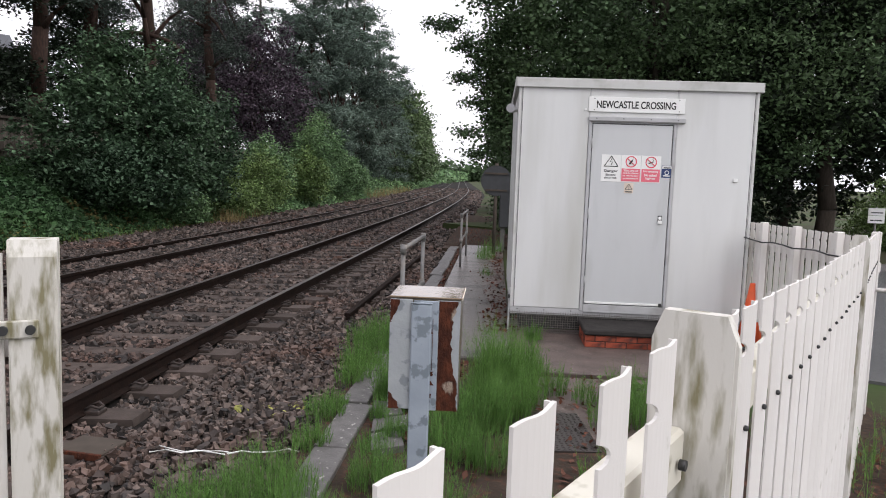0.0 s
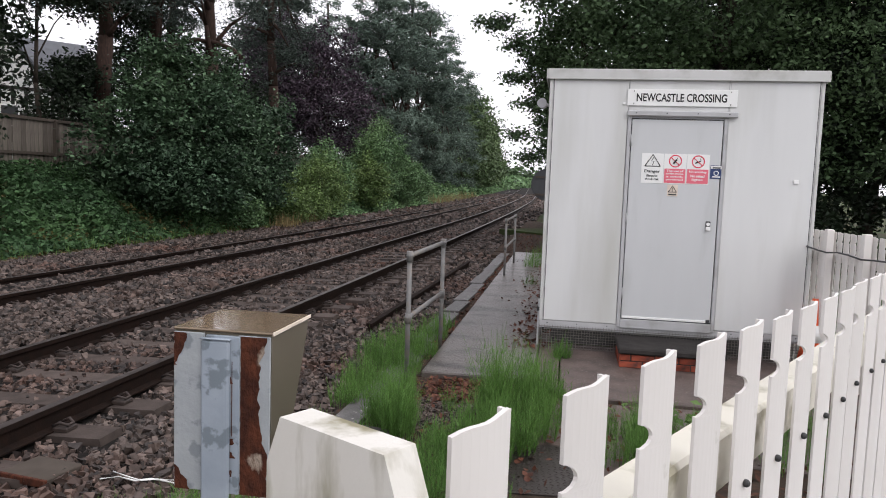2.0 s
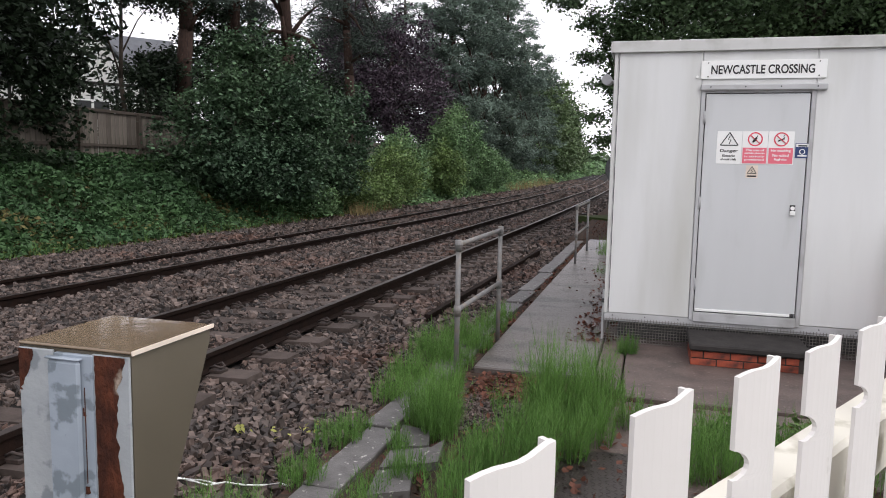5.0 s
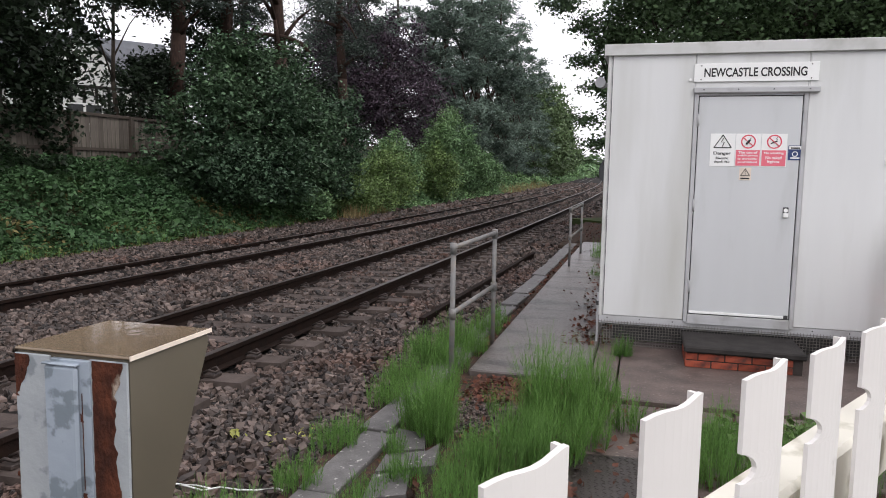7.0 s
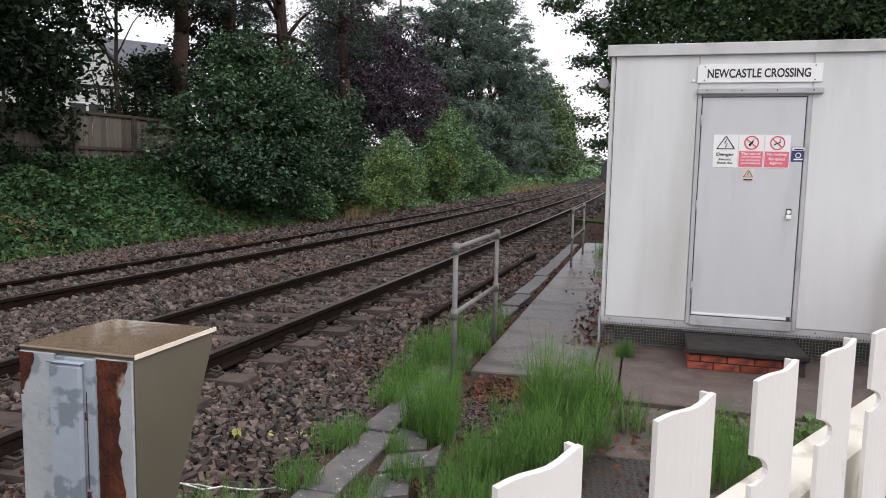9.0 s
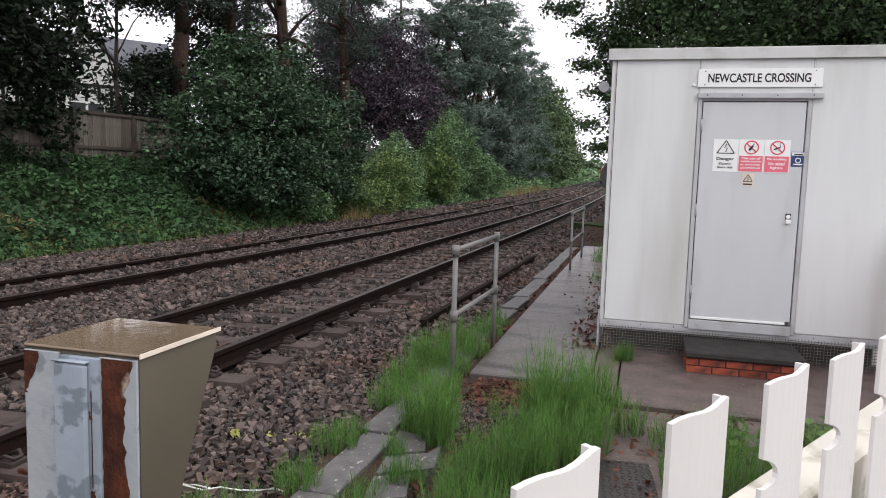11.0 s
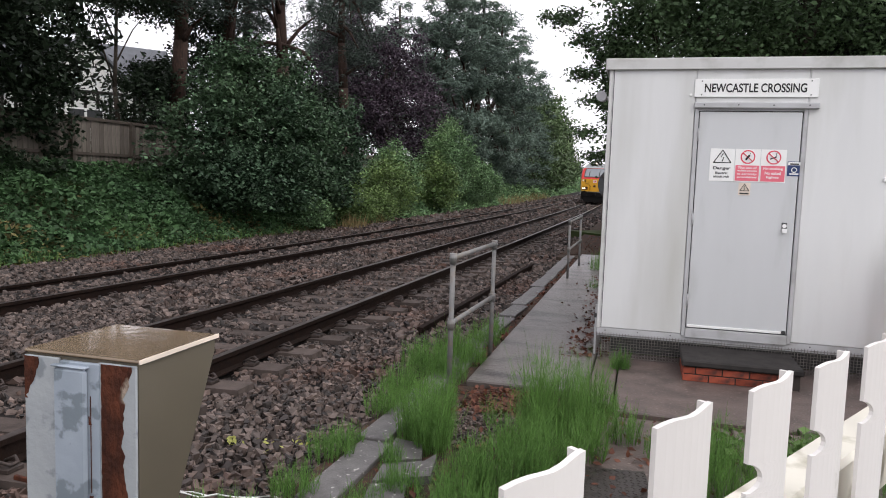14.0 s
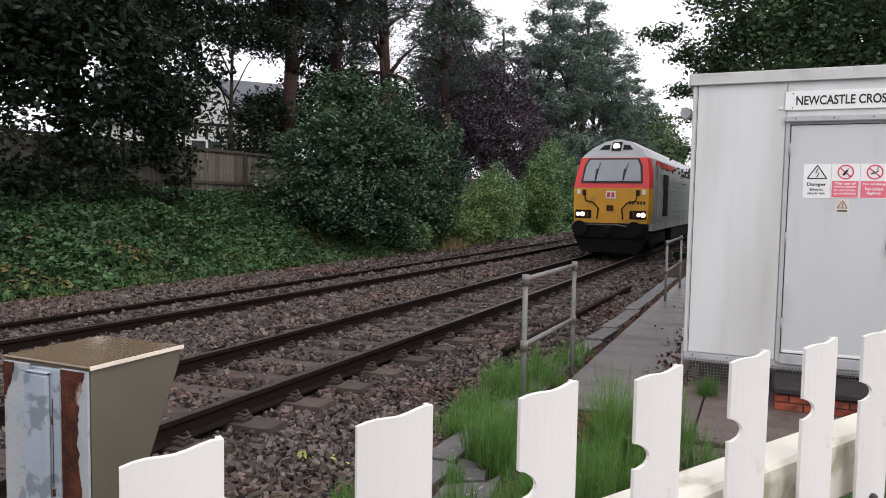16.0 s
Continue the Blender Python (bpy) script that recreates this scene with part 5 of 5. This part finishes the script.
# far woods at the end of the line
g = np.random.default_rng(91)
n = 9000
a = g.uniform(-70, 60, n)
pts = np.stack([a, 330 + g.uniform(0, 40, n), np.abs(g.normal(0, 1, n)) * 3.0 + 2.0 + 1.5 * np.sin(a * 0.13)], axis=1)
v, f = leaf_cards(pts, 2.6, 0.7)
tagged(new("far_woods", quads("far_woods", v, f, L_TREE)), "distant low woods at the end of the line", "woods", kind="stuff")
pts = np.stack([g.uniform(-19, -12.5, 3000), g.uniform(170, 330, 3000), g.uniform(0.2, 3.4, 3000)], axis=1)
v, f = leaf_cards(pts, 1.2, 0.7)
tagged(new("far_hedge", quads("far_hedge", v, f, L_SHRUB)), "distant hedge beside the line", "hedge", kind="stuff")

# ---- low growth ----


def bank_growth(name, mat, n, seed, y0, y1, leaf, keep, tall, label):
    g = np.random.default_rng(seed)
    y = g.uniform(y0, y1, n)
    out = []
    for yy in y:
        foot = far_track(max(yy, 6.0)) - 2.7
        t = g.random()
        x = foot - 0.05 - 4.1 * t
        bump = noise.noise(Vector((x * 0.9, yy * 0.9, seed)))
        if not keep(t, bump):
            continue
        top = tall * (0.25 + 0.9 * max(0, bump + 0.35)) * min(1, 0.15 + t * 4)
        out.append((x, yy, land(x, yy) + top * g.random() ** 0.5 + 0.02))
    v, f = leaf_cards(np.array(out), leaf, 0.65, up=0.5, gen=g)
    tagged(new(name, quads(name, v, f, mat)), label, "undergrowth", kind="stuff")


bank_growth("bank_undergrowth", L_BANK, 46000, 101, 3, 27, 0.14, lambda t, b: t > 0.03, 0.42, "dense green brambles and nettles covering the bank")
bank_growth("bank_dry_undergrowth", L_BANKDRY, 16000, 102, 3, 30, 0.11, lambda t, b: t < 0.30 + 0.4 * b, 0.3, "yellowing brambles along the foot of the bank")
bank_growth("far_bank_undergrowth", L_SHRUB, 20000, 103, 27, 75, 0.2, lambda t, b: True, 0.6, "green undergrowth on the bank further off")
bank_growth("distant_bank_undergrowth", L_SHRUB, 12000, 105, 75, 170, 0.4, lambda t, b: True, 0.9, "green undergrowth on the distant bank")
# shade under the fence comes from the lowered leaf colour
bank_growth("dark_undergrowth", L_IVY, 16000, 104, 3, 16.5, 0.13, lambda t, b: t > 0.72, 0.9, "growth under the timber fence, shade in its leaf colour")


def blades(name, spots, mat, seed, label, width=0.0022, lean=0.10, tiers=4, floor=LOW - 0.04):
    """Tufts of fine upright stems with whorls of thin side shoots; spots are x, y, radius, height, stems."""
    g = np.random.default_rng(seed)
    V = []
    for x, y, r, h, n in spots:
        n = int(n * 0.85)
        ang, rad = g.uniform(0, math.tau, n), r * np.sqrt(g.random(n))
        bx, by = x + rad * np.cos(ang), y + rad * np.sin(ang)
        hh = h * g.uniform(0.4, 1.1, n) * (1 - 0.3 * (rad / r) ** 2)
        d = g.normal(size=(n, 2)) * lean * hh[:, None] + np.stack([np.cos(ang), np.sin(ang)], 1) * (0.12 * rad / r * hh)[:, None]
        base = np.stack([bx, by, np.full(n, floor)], 1)
        tip = base + np.stack([d[:, 0], d[:, 1], hh], 1)
        sd = g.normal(size=(n, 3)) * np.array([1, 1, 0])
        sd = sd / np.linalg.norm(sd, axis=1)[:, None] * width
        mid = (base + tip) / 2 - np.stack([d[:, 0], d[:, 1], 0 * hh], 1) * 0.15
        V.append(np.stack([base - sd, base + sd, mid + sd * 0.8, mid - sd * 0.8], 1))
        V.append(np.stack([mid - sd * 0.8, mid + sd * 0.8, tip + sd * 0.2, tip - sd * 0.2], 1))
        for k in range(tiers):
            u = ((k + 1.2) / (tiers + 1.6) + g.uniform(-0.04, 0.04, n))[:, None]
            p = base + (tip - base) * u
            for j in range(4):
                q = g.normal(size=(n, 3)) * np.array([1, 1, 0.1])
                q = q / np.linalg.norm(q, axis=1)[:, None]
                ln = hh * (0.30 * (1.0 - u[:, 0]) + 0.05) * g.uniform(0.6, 1.2, n)
                e = p + q * ln[:, None] * 0.7 + np.array([0, 0, 1]) * ln[:, None] * 0.75
                w = np.cross(q, np.array([0, 0, 1])) * width * 0.55
                V.append(np.stack([p - w, p + w, e + w * 0.3, e - w * 0.3], 1))
    v = np.concatenate(V).reshape(-1, 3)
    f = np.arange(len(v)).reshape(-1, 4)
    tagged(new(name, quads(name, v, f, mat)), label, "grass", kind="stuff")


blades("horsetail_by_handrail", [(-0.82, 6.5, 0.15, 0.3, 140), (-0.8, 6.95, 0.17, 0.33, 170), (-0.84, 7.65, 0.2, 0.4, 200), (-0.62, 7.5, 0.16, 0.38, 150), (-0.78, 8.3, 0.2, 0.4, 200), (-0.55, 8.1, 0.12, 0.36, 120), (-0.62, 8.95, 0.17, 0.34, 150), (-0.6, 9.5, 0.12, 0.28, 90), (-0.95, 7.1, 0.14, 0.28, 90), (-1, 7.9, 0.18, 0.3, 110), (-0.44, 6.05, 0.13, 0.5, 190), (-0.3, 5.88, 0.11, 0.54, 170), (-0.3, 6.12, 0.1, 0.42, 110), (-0.42, 6.45, 0.1, 0.36, 90), (-0.48, 6.85, 0.1, 0.36, 90), (0.12, 16, 0.2, 0.5, 110), (0.3, 17.6, 0.25, 0.55, 90), (0.2, 13.4, 0.12, 0.3, 40)], L_HORSE, 111, "bright green horsetail growing round the handrail")
blades("horsetail_before_cabin", [(0.3, 6.26, 0.11, 0.74, 210), (0.44, 6.42, 0.12, 0.66, 220), (0.6, 6.72, 0.13, 0.62, 190), (0.62, 6.35, 0.08, 0.5, 70), (0.16, 5.95, 0.1, 0.42, 110), (0.03, 5.3, 0.14, 0.36, 150), (0.18, 5.42, 0.14, 0.38, 160), (0.34, 5.55, 0.14, 0.46, 170), (0.5, 5.82, 0.12, 0.48, 150), (0.66, 6.12, 0.1, 0.42, 90), (-0.02, 5.75, 0.09, 0.26, 70), (-0.06, 6.5, 0.05, 0.28, 20), (0.76, 8.37, 0.075, 0.26, 150), (0.84, 6.5, 0.11, 0.34, 90), (0.1, 4.95, 0.2, 0.34, 180), (0.36, 4.9, 0.18, 0.32, 130), (0.34, 5.95, 0.08, 0.5, 80), (0.78, 7.05, 0.07, 0.24, 40)], L_HORSE, 112, "thick bright green horsetail before the cabin")
blades("horsetail_by_fence", [(1.36, 6.13, 0.16, 0.44, 170), (1.36, 5.8, 0.17, 0.44, 180), (1.73, 5.92, 0.18, 0.42, 170), (1.08, 6.32, 0.13, 0.26, 80), (1.96, 6.5, 0.16, 0.28, 90), (1.15, 5.75, 0.13, 0.3, 80), (2.25, 6, 0.25, 0.34, 130), (1.05, 4.7, 0.2, 0.32, 110), (2.5, 6.6, 0.2, 0.3, 80), (3.35, 8.2, 0.2, 0.5, 90), (2.7, 5, 0.5, 0.34, 180), (3.6, 5.6, 0.6, 0.4, 180), (2.4, 3.4, 0.5, 0.35, 160)], L_HORSE, 113, "green horsetail and weeds beside the white fence")
blades("horsetail_by_trough", [(-0.85, 5.6, 0.14, 0.24, 130), (-0.86, 5.85, 0.13, 0.18, 80), (-0.81, 5.05, 0.13, 0.24, 130), (-0.46, 5.58, 0.06, 0.26, 70), (-0.29, 5.25, 0.12, 0.24, 110), (-0.42, 5.05, 0.12, 0.18, 80), (-0.85, 4.3, 0.26, 0.34, 260), (-1.12, 4.05, 0.22, 0.32, 200), (-0.62, 3.9, 0.26, 0.32, 220), (-0.95, 3.6, 0.26, 0.32, 200), (-0.3, 3.6, 0.26, 0.34, 190), (-0.28, 4.5, 0.18, 0.32, 170), (0, 4.1, 0.26, 0.38, 200), (0.3, 3.7, 0.26, 0.36, 180), (0.7, 3.9, 0.26, 0.34, 150)], L_HORSE, 114, "green horsetail spreading over the trough lids")
blades("bank_grass", [(-0.2 + far_track(y) - 2.85, y, 0.5, 0.35, 80) for y in np.arange(5, 26, 1.1)], L_BRIGHT, 115, "green grass along the foot of the bank", width=0.007, tiers=1, floor=BED - 0.05)
blades("straw_grass", [(far_track(y) - 2.7 + 0.25 * math.sin(y * 1.3), y, 0.5, 0.6, 110) for y in (25.4, 26.4, 27.4, 28.6)] + [(far_track(y) - 2.9, y, 0.8, 0.85, 130) for y in (57, 60, 63, 66, 69, 72, 75, 79, 83)], L_STRAW, 116, "dry straw-coloured grass beside the ballast", width=0.010, tiers=0, floor=BED - 0.05)
g = np.random.default_rng(119)
n = 2600
base = np.stack([g.uniform(-0.44, 0.14, n), g.uniform(6.05, 6.95, n), LOW - 0.034 + 0.006 * g.random(n)], 1)
cube = np.array([(a, b, c) for a in (-1, 1) for b in (-1, 1) for c in (-1, 1)], dtype=float)
side = np.array([(0, 1, 3, 2), (4, 6, 7, 5), (0, 4, 5, 1), (2, 3, 7, 6), (0, 2, 6, 4), (1, 5, 7, 3)])
v = base[:, None, :] + cube[None] * g.uniform(0.3, 1.2, (n, 8, 3)) * (0.008 * g.uniform(0.5, 1.5, n))[:, None, None]
tagged(new("gravel", quads("gravel", v.reshape(-1, 3), (side[None] + 8 * np.arange(n)[:, None, None]).reshape(-1, 4), M_STONE)), "dark fine gravel on the bare patch", "gravel", kind="stuff")
g = np.random.default_rng(121)
pts = np.concatenate([np.stack([g.uniform(-0.35, 0.1, 420), g.uniform(6.7, 7.4, 420), LOW - 0.03 + 0.02 * g.random(420)], 1),
                      np.stack([g.uniform(-0.5, 3.0, 900), g.uniform(4.6, 7.3, 900), LOW - 0.025 + 0.02 * g.random(900)], 1),
                      np.stack([-0.52 + 0.07 * g.normal(size=500), g.uniform(8, 18, 500), LOW - 0.02 + 0.02 * g.random(500)], 1),
                      np.stack([0.42 + 0.12 * g.normal(size=260), g.uniform(8.6, 10.5, 260), LOW + 0.015 + 0.012 * g.random(260)], 1),
                      np.stack([g.uniform(-0.7, 0.8, 700), g.uniform(19.1, 27.0, 700), LOW + 0.004 + 0.02 * g.random(700)], 1),
                      np.stack([0.5 - np.abs(g.normal(0, 0.2, 420)), g.uniform(10.5, 19.0, 420), LOW + 0.015 + 0.012 * g.random(420)], 1)])
v, f = leaf_cards(pts, 0.05, 0.7, up=1.5, gen=g)
tagged(new("dead_leaves", quads("dead_leaves", v, f, L_DEAD)), "brown dead leaves lying on soil and concrete", "leaves", kind="stuff")
for k, (x, y) in enumerate(((-1.16, 5.46), (-1.41, 5.46), (-1.02, 5.62))):
    weed = thing("yellow_weed", (x, y, LOW - 0.01), "small weed with pale yellow leaves in the ballast", "weed", "yellow weeds")
    pts = np.stack([g.normal(0, 0.035, 9), g.normal(0, 0.035, 9), g.uniform(0.03, 0.09, 9)], 1)
    v, f = leaf_cards(pts, 0.036, 0.6, up=1.0, gen=g)
    lv = new("leaves", quads("leaves", v, f, L_YELLOW))
    lv.parent = weed
# broad leaved weeds by the fence
g = np.random.default_rng(131)
pts = np.concatenate([np.stack([x + g.normal(0, 0.09, 60), y + g.normal(0, 0.09, 60), LOW + g.uniform(0.0, 0.2, 60)], 1) for x, y in ((1.34, 6.36), (1.44, 6.22), (1.78, 6.4), (1.95, 6.55), (2.25, 6.65))])
pts[:, 2] -= 0.04
v, f = leaf_cards(pts, 0.07, 0.85, up=1.2, gen=g)
tagged(new("broad_leaved_weeds", quads("broad_leaved_weeds", v, f, L_BRIGHT)), "low broad-leaved green weeds beside the fence", "weeds", kind="stuff")

# ---- locomotive ----
M_LGREY = material("loco_grey", (0.30, 0.31, 0.32), 0.4, (0.26, 0.27, 0.28), 1.5, stain=(0.17, 0.16, 0.15), stain_scale=1.2, stain_at=0.62)
M_LROOF = material("loco_roof", (0.33, 0.35, 0.35), 0.5, (0.25, 0.26, 0.26), 1.5)
M_LYELLOW = material("loco_yellow", (0.72, 0.36, 0.012), 0.4, (0.64, 0.31, 0.012), 2, stain=(0.35, 0.19, 0.03), stain_scale=2.5, stain_at=0.66)
M_LRED = material("loco_red", (0.72, 0.035, 0.03), 0.35, (0.64, 0.03, 0.028), 2)
M_LBLACK = material("loco_underframe", (0.008, 0.008, 0.008), 0.85, (0.014, 0.012, 0.011), 4)
# opaque glass: its pale reflection is put into the base colour
M_LGLASSPALE = material("reflection_pale_windscreen", (0.34, 0.36, 0.38), 0.12, (0.28, 0.3, 0.32), 1.2)
M_LAMP = glow("lit_headlamp", (1.0, 0.86, 0.64), 1.7)
loco = thing("locomotive", (near_track(24.3), 24.3, -0.115), "diesel locomotive with a yellow and red nose and grey sides", "locomotive")
LOCO_SIZE = 0.925
PROFILE = [(1.30, 1.08), (1.335, 1.5), (1.335, 2.22), (1.29, 2.75), (1.17, 3.22), (0.86, 3.56), (0.45, 3.79), (0.0, 3.87)]


def rake(z):
    return 0.02 if z < 2.22 else 0.02 + (z - 2.22) * 0.34 if z < 3.22 else 0.36 + (z - 3.22) * 1.1


def loco_shell():
    full = [(x, z) for x, z in PROFILE] + [(-x, z) for x, z in PROFILE[-2::-1]]
    bm = bmesh.new()
    f = [bm.verts.new((x * 0.90, rake(z) + 0.02, z)) for x, z in full]
    m = [bm.verts.new((x, rake(z) + 0.62, z)) for x, z in full]
    b = [bm.verts.new((x, 19.6, z)) for x, z in full]
    n = len(full)
    for r, s in ((f, m), (m, b)):
        for k in range(n - 1):
            bm.faces.new((r[k], r[k + 1], s[k + 1], s[k]))
        bm.faces.new((r[n - 1], r[0], s[0], s[n - 1]))
    bm.faces.new(b)
    bmesh.ops.recalc_face_normals(bm, faces=bm.faces)
    return bm


part("body", loco_shell(), M_LGREY, loco, "grey ribbed body side")


def nose(levels, mat, name, label, out=0.0):
    bm = bmesh.new()
    rows = []
    for x, z in levels:
        rows.append([bm.verts.new((s * (x * (0.90 + 0.1 * dy / 0.6) + 0.008), rake(z) + 0.012 - out + dy, z)) for s, dy in ((-1, 0.35), (-1, 0.0), (1, 0.0), (1, 0.35))])
    for a, b in zip(rows, rows[1:]):
        for k in range(3):
            bm.faces.new((a[k], a[k + 1], b[k + 1], b[k]))
    bmesh.ops.recalc_face_normals(bm, faces=bm.faces)
    return part(name, bm, mat, loco, label)


nose(PROFILE[:3], M_LYELLOW, "nose_panel", "yellow warning panel")
nose(PROFILE[2:5], M_LRED, "window_surround", "bright red window surround")
nose(PROFILE[4:7] + [(0.06, 3.87)], M_LROOF, "roof_front", "grey front of the roof")


def on_nose(pts, out):
    return [(x, rake(z) - out, z) for x, z in pts]


def plate_on(name, pts, mat, out, label="", parent=None, thick=0.02):
    bm = bmesh.new()
    a = [bm.verts.new((x, rake(z) - out, z)) for x, z in pts]
    b = [bm.verts.new((x, rake(z) - out + thick, z)) for x, z in pts]
    bm.faces.new(a)
    for k in range(len(pts)):
        j = (k + 1) % len(pts)
        bm.faces.new((a[j], a[k], b[k], b[j]))
    bmesh.ops.recalc_face_normals(bm, faces=bm.faces)
    return part(name, bm, mat, parent or loco, label)


plate_on("window_frame", [(-1.0, 2.38), (1.0, 2.38), (0.94, 2.95), (0.82, 3.20), (-0.82, 3.20), (-0.94, 2.95)], M_SEAL, 0.012)
screen = plate_on("windscreen", [(-0.93, 2.45), (0.93, 2.45), (0.87, 2.95), (0.77, 3.15), (-0.77, 3.15), (-0.87, 2.95)], M_LGLASSPALE, 0.022, "windscreen with a pale reflection in its colour")
for s in (-0.55, 0.35):
    part("wiper", tubes(((s, rake(2.45) - 0.04, 2.42), (s + 0.14, rake(3.0) - 0.04, 3.05), 0.014), ((s + 0.02, rake(2.6) - 0.05, 2.5), (s + 0.04, rake(2.9) - 0.05, 2.85), 0.03), seg=6), M_BOLT, loco)
for s in (-1, 1):
    plate_on("lamp_cluster", [(s * 1.15, 1.22), (s * 0.62, 1.22), (s * 0.62, 1.50), (s * 1.14, 1.50)], M_LBLACK, 0.012, "dark lamp cluster")
    for k, x in enumerate((1.05, 0.91)):
        bm = disc(bmesh.new(), (s * x, rake(1.3) - 0.014, 1.36), 0.075 if k == (0 if s > 0 else 1) else 0.06, 0.02, 18)
        part("headlamp", bm, M_LAMP, loco, "lit round headlamp")
    plate_on("orange_reflector", [(s * 0.86, 1.25), (s * 0.70, 1.25), (s * 0.70, 1.47), (s * 0.86, 1.47)], M_RUST, 0.018)
    plate_on("warning_label", [(s * 1.10, 2.02), (s * 1.0, 2.02), (s * 1.0, 2.17), (s * 1.10, 2.17)], M_SIGN, 0.01)
    part("buffer", tubes(((s * 0.87, -0.55, 0.92), (s * 0.87, -0.5, 0.92), 0.24), ((s * 0.87, -0.5, 0.92), (s * 0.87, 0.1, 0.92), 0.12), seg=16), M_LBLACK, loco)
    bm = bmesh.new()
    pipe(bm, [(s * 0.85, -0.02, 2.05), (s * 0.80, -0.05, 1.8), (s * 0.55, -0.05, 1.75), (s * 0.38, -0.05, 1.55), (s * 0.42, -0.06, 1.2)], 0.022, 6)
    part("hose", bm, M_LBLACK, loco, "hanging black hose")
    plate_on("hose_socket", [(s * 0.92, 1.98), (s * 0.80, 1.98), (s * 0.80, 2.16), (s * 0.92, 2.16)], M_RUST, 0.03)
    plate_on("roof_grille", [(s * 0.55, 3.50), (s * 0.22, 3.50), (s * 0.22, 3.68), (s * 0.42, 3.66)], M_LBLACK, 0.012)
    part("cab_window", boxes((s * 1.32 - 0.02, s * 1.32 + 0.02, 0.95, 1.3, 2.3, 2.95)), M_SEAL, loco)
    part("cab_door", boxes((s * 1.335 - 0.008, s * 1.335 + 0.008, 0.85, 1.45, 1.2, 3.0)), M_LROOF, loco)
    part("side_grille", boxes((s * 1.335 - 0.012, s * 1.335 + 0.012, 2.4, 3.6, 1.3, 2.75)), M_LBLACK, loco)
    part("red_cantrail", boxes((s * 1.25 - 0.02, s * 1.25 + 0.02, 1.1, 6.0, 2.98, 3.15)), M_LRED, loco)
    for z in np.arange(1.3, 2.7, 0.18):
        part("side_rib", boxes((s * 1.34 - 0.008, s * 1.34 + 0.008, 3.9, 17.0, z, z + 0.05)), M_LROOF, loco)
    part("solebar", boxes((s * 1.25 - 0.06, s * 1.25 + 0.06, 0.25, 19.4, 0.85, 1.07)), M_LGREY, loco)
plate_on("lamp_housing", [(-0.16, 3.46), (0.16, 3.46), (0.16, 3.78), (-0.16, 3.78)], M_LBLACK, 0.02)
part("headlamp", disc(bmesh.new(), (0, rake(3.62) - 0.06, 3.62), 0.105, 0.03, 18), M_LAMP, loco, "lit round headlamp")
plate_on("emblem", [(-0.16, 1.88), (0.16, 1.88), (0.16, 2.12), (-0.16, 2.12)], M_SIGN, 0.008)
for x in (-0.07, 0.07):
    plate_on("emblem_mark", [(x - 0.05, 1.92), (x + 0.05, 1.92), (x + 0.05, 2.08), (x - 0.05, 2.08)], M_RED, 0.014)
for k in range(5):
    x = 0.60 + 0.095 * k + (0.06 if k > 1 else 0)
    plate_on("number_bar", [(x, 1.70), (x + 0.06, 1.70), (x + 0.06, 1.80), (x, 1.80)], M_BLACK, 0.008)
plate_on("coupling_socket", [(-0.12, 1.48), (0.10, 1.48), (0.10, 1.66), (-0.12, 1.66)], M_RUST, 0.03)
part("buffer_beam", boxes((-1.20, 1.20, 0.02, 0.4, 0.55, 1.07), bevel=0.05), M_LBLACK, loco, "black buffer beam")
bm = prism([(-1.14, 0.56), (1.14, 0.56), (0.9, 0.12), (-0.9, 0.12)], 0.03, 0.5)
part("skirt", bm, M_LBLACK, loco)
part("coupling", boxes((-0.12, 0.12, -0.45, 0.05, 0.72, 0.98), bevel=0.03), M_LBLACK, loco)
part("air_pipe", tubes(((-0.85, -0.06, 1.02), (0.2, -0.08, 1.04), 0.02), ((0.2, -0.08, 1.04), (0.6, -0.06, 0.98), 0.02)), M_STEEL, loco)
for y in (2.4, 17.0):
    part("bogie", boxes((-1.2, 1.2, y - 2.0, y + 2.0, 0.35, 0.8), bevel=0.06), M_LBLACK, loco, "black bogie frame")
    for dy in (-1.4, 1.4):
        bm = tubes(((-0.80, y + dy, 0.48), (-0.68, y + dy, 0.48), 0.48), ((0.68, y + dy, 0.48), (0.80, y + dy, 0.48), 0.48), ((-0.7, y + dy, 0.48), (0.7, y + dy, 0.48), 0.09), seg=24)
        part("wheelset", bm, M_LBLACK, loco, "dark steel wheels")
part("fuel_tank", boxes((-1.2, 1.2, 6.0, 13.0, 0.3, 0.85), bevel=0.08), M_LBLACK, loco)

for piece in loco.children:
    piece.data.transform(Matrix.Scale(LOCO_SIZE, 4))


def motions():
    rows = []
    for k in range(0, 33):
        t = k * 0.5
        y = LOCO_END + LOCO_SPEED * (16.0 - t)
        yaw = -math.degrees(math.atan2(near_track(y + 10) - near_track(y), 10.0))
        rows.append((t, pose(near_track(y), y, -0.113, 0, 0, yaw)))
    walk(loco, rows)


LOCO_END, LOCO_SPEED = 23.9, 20.8
motions()
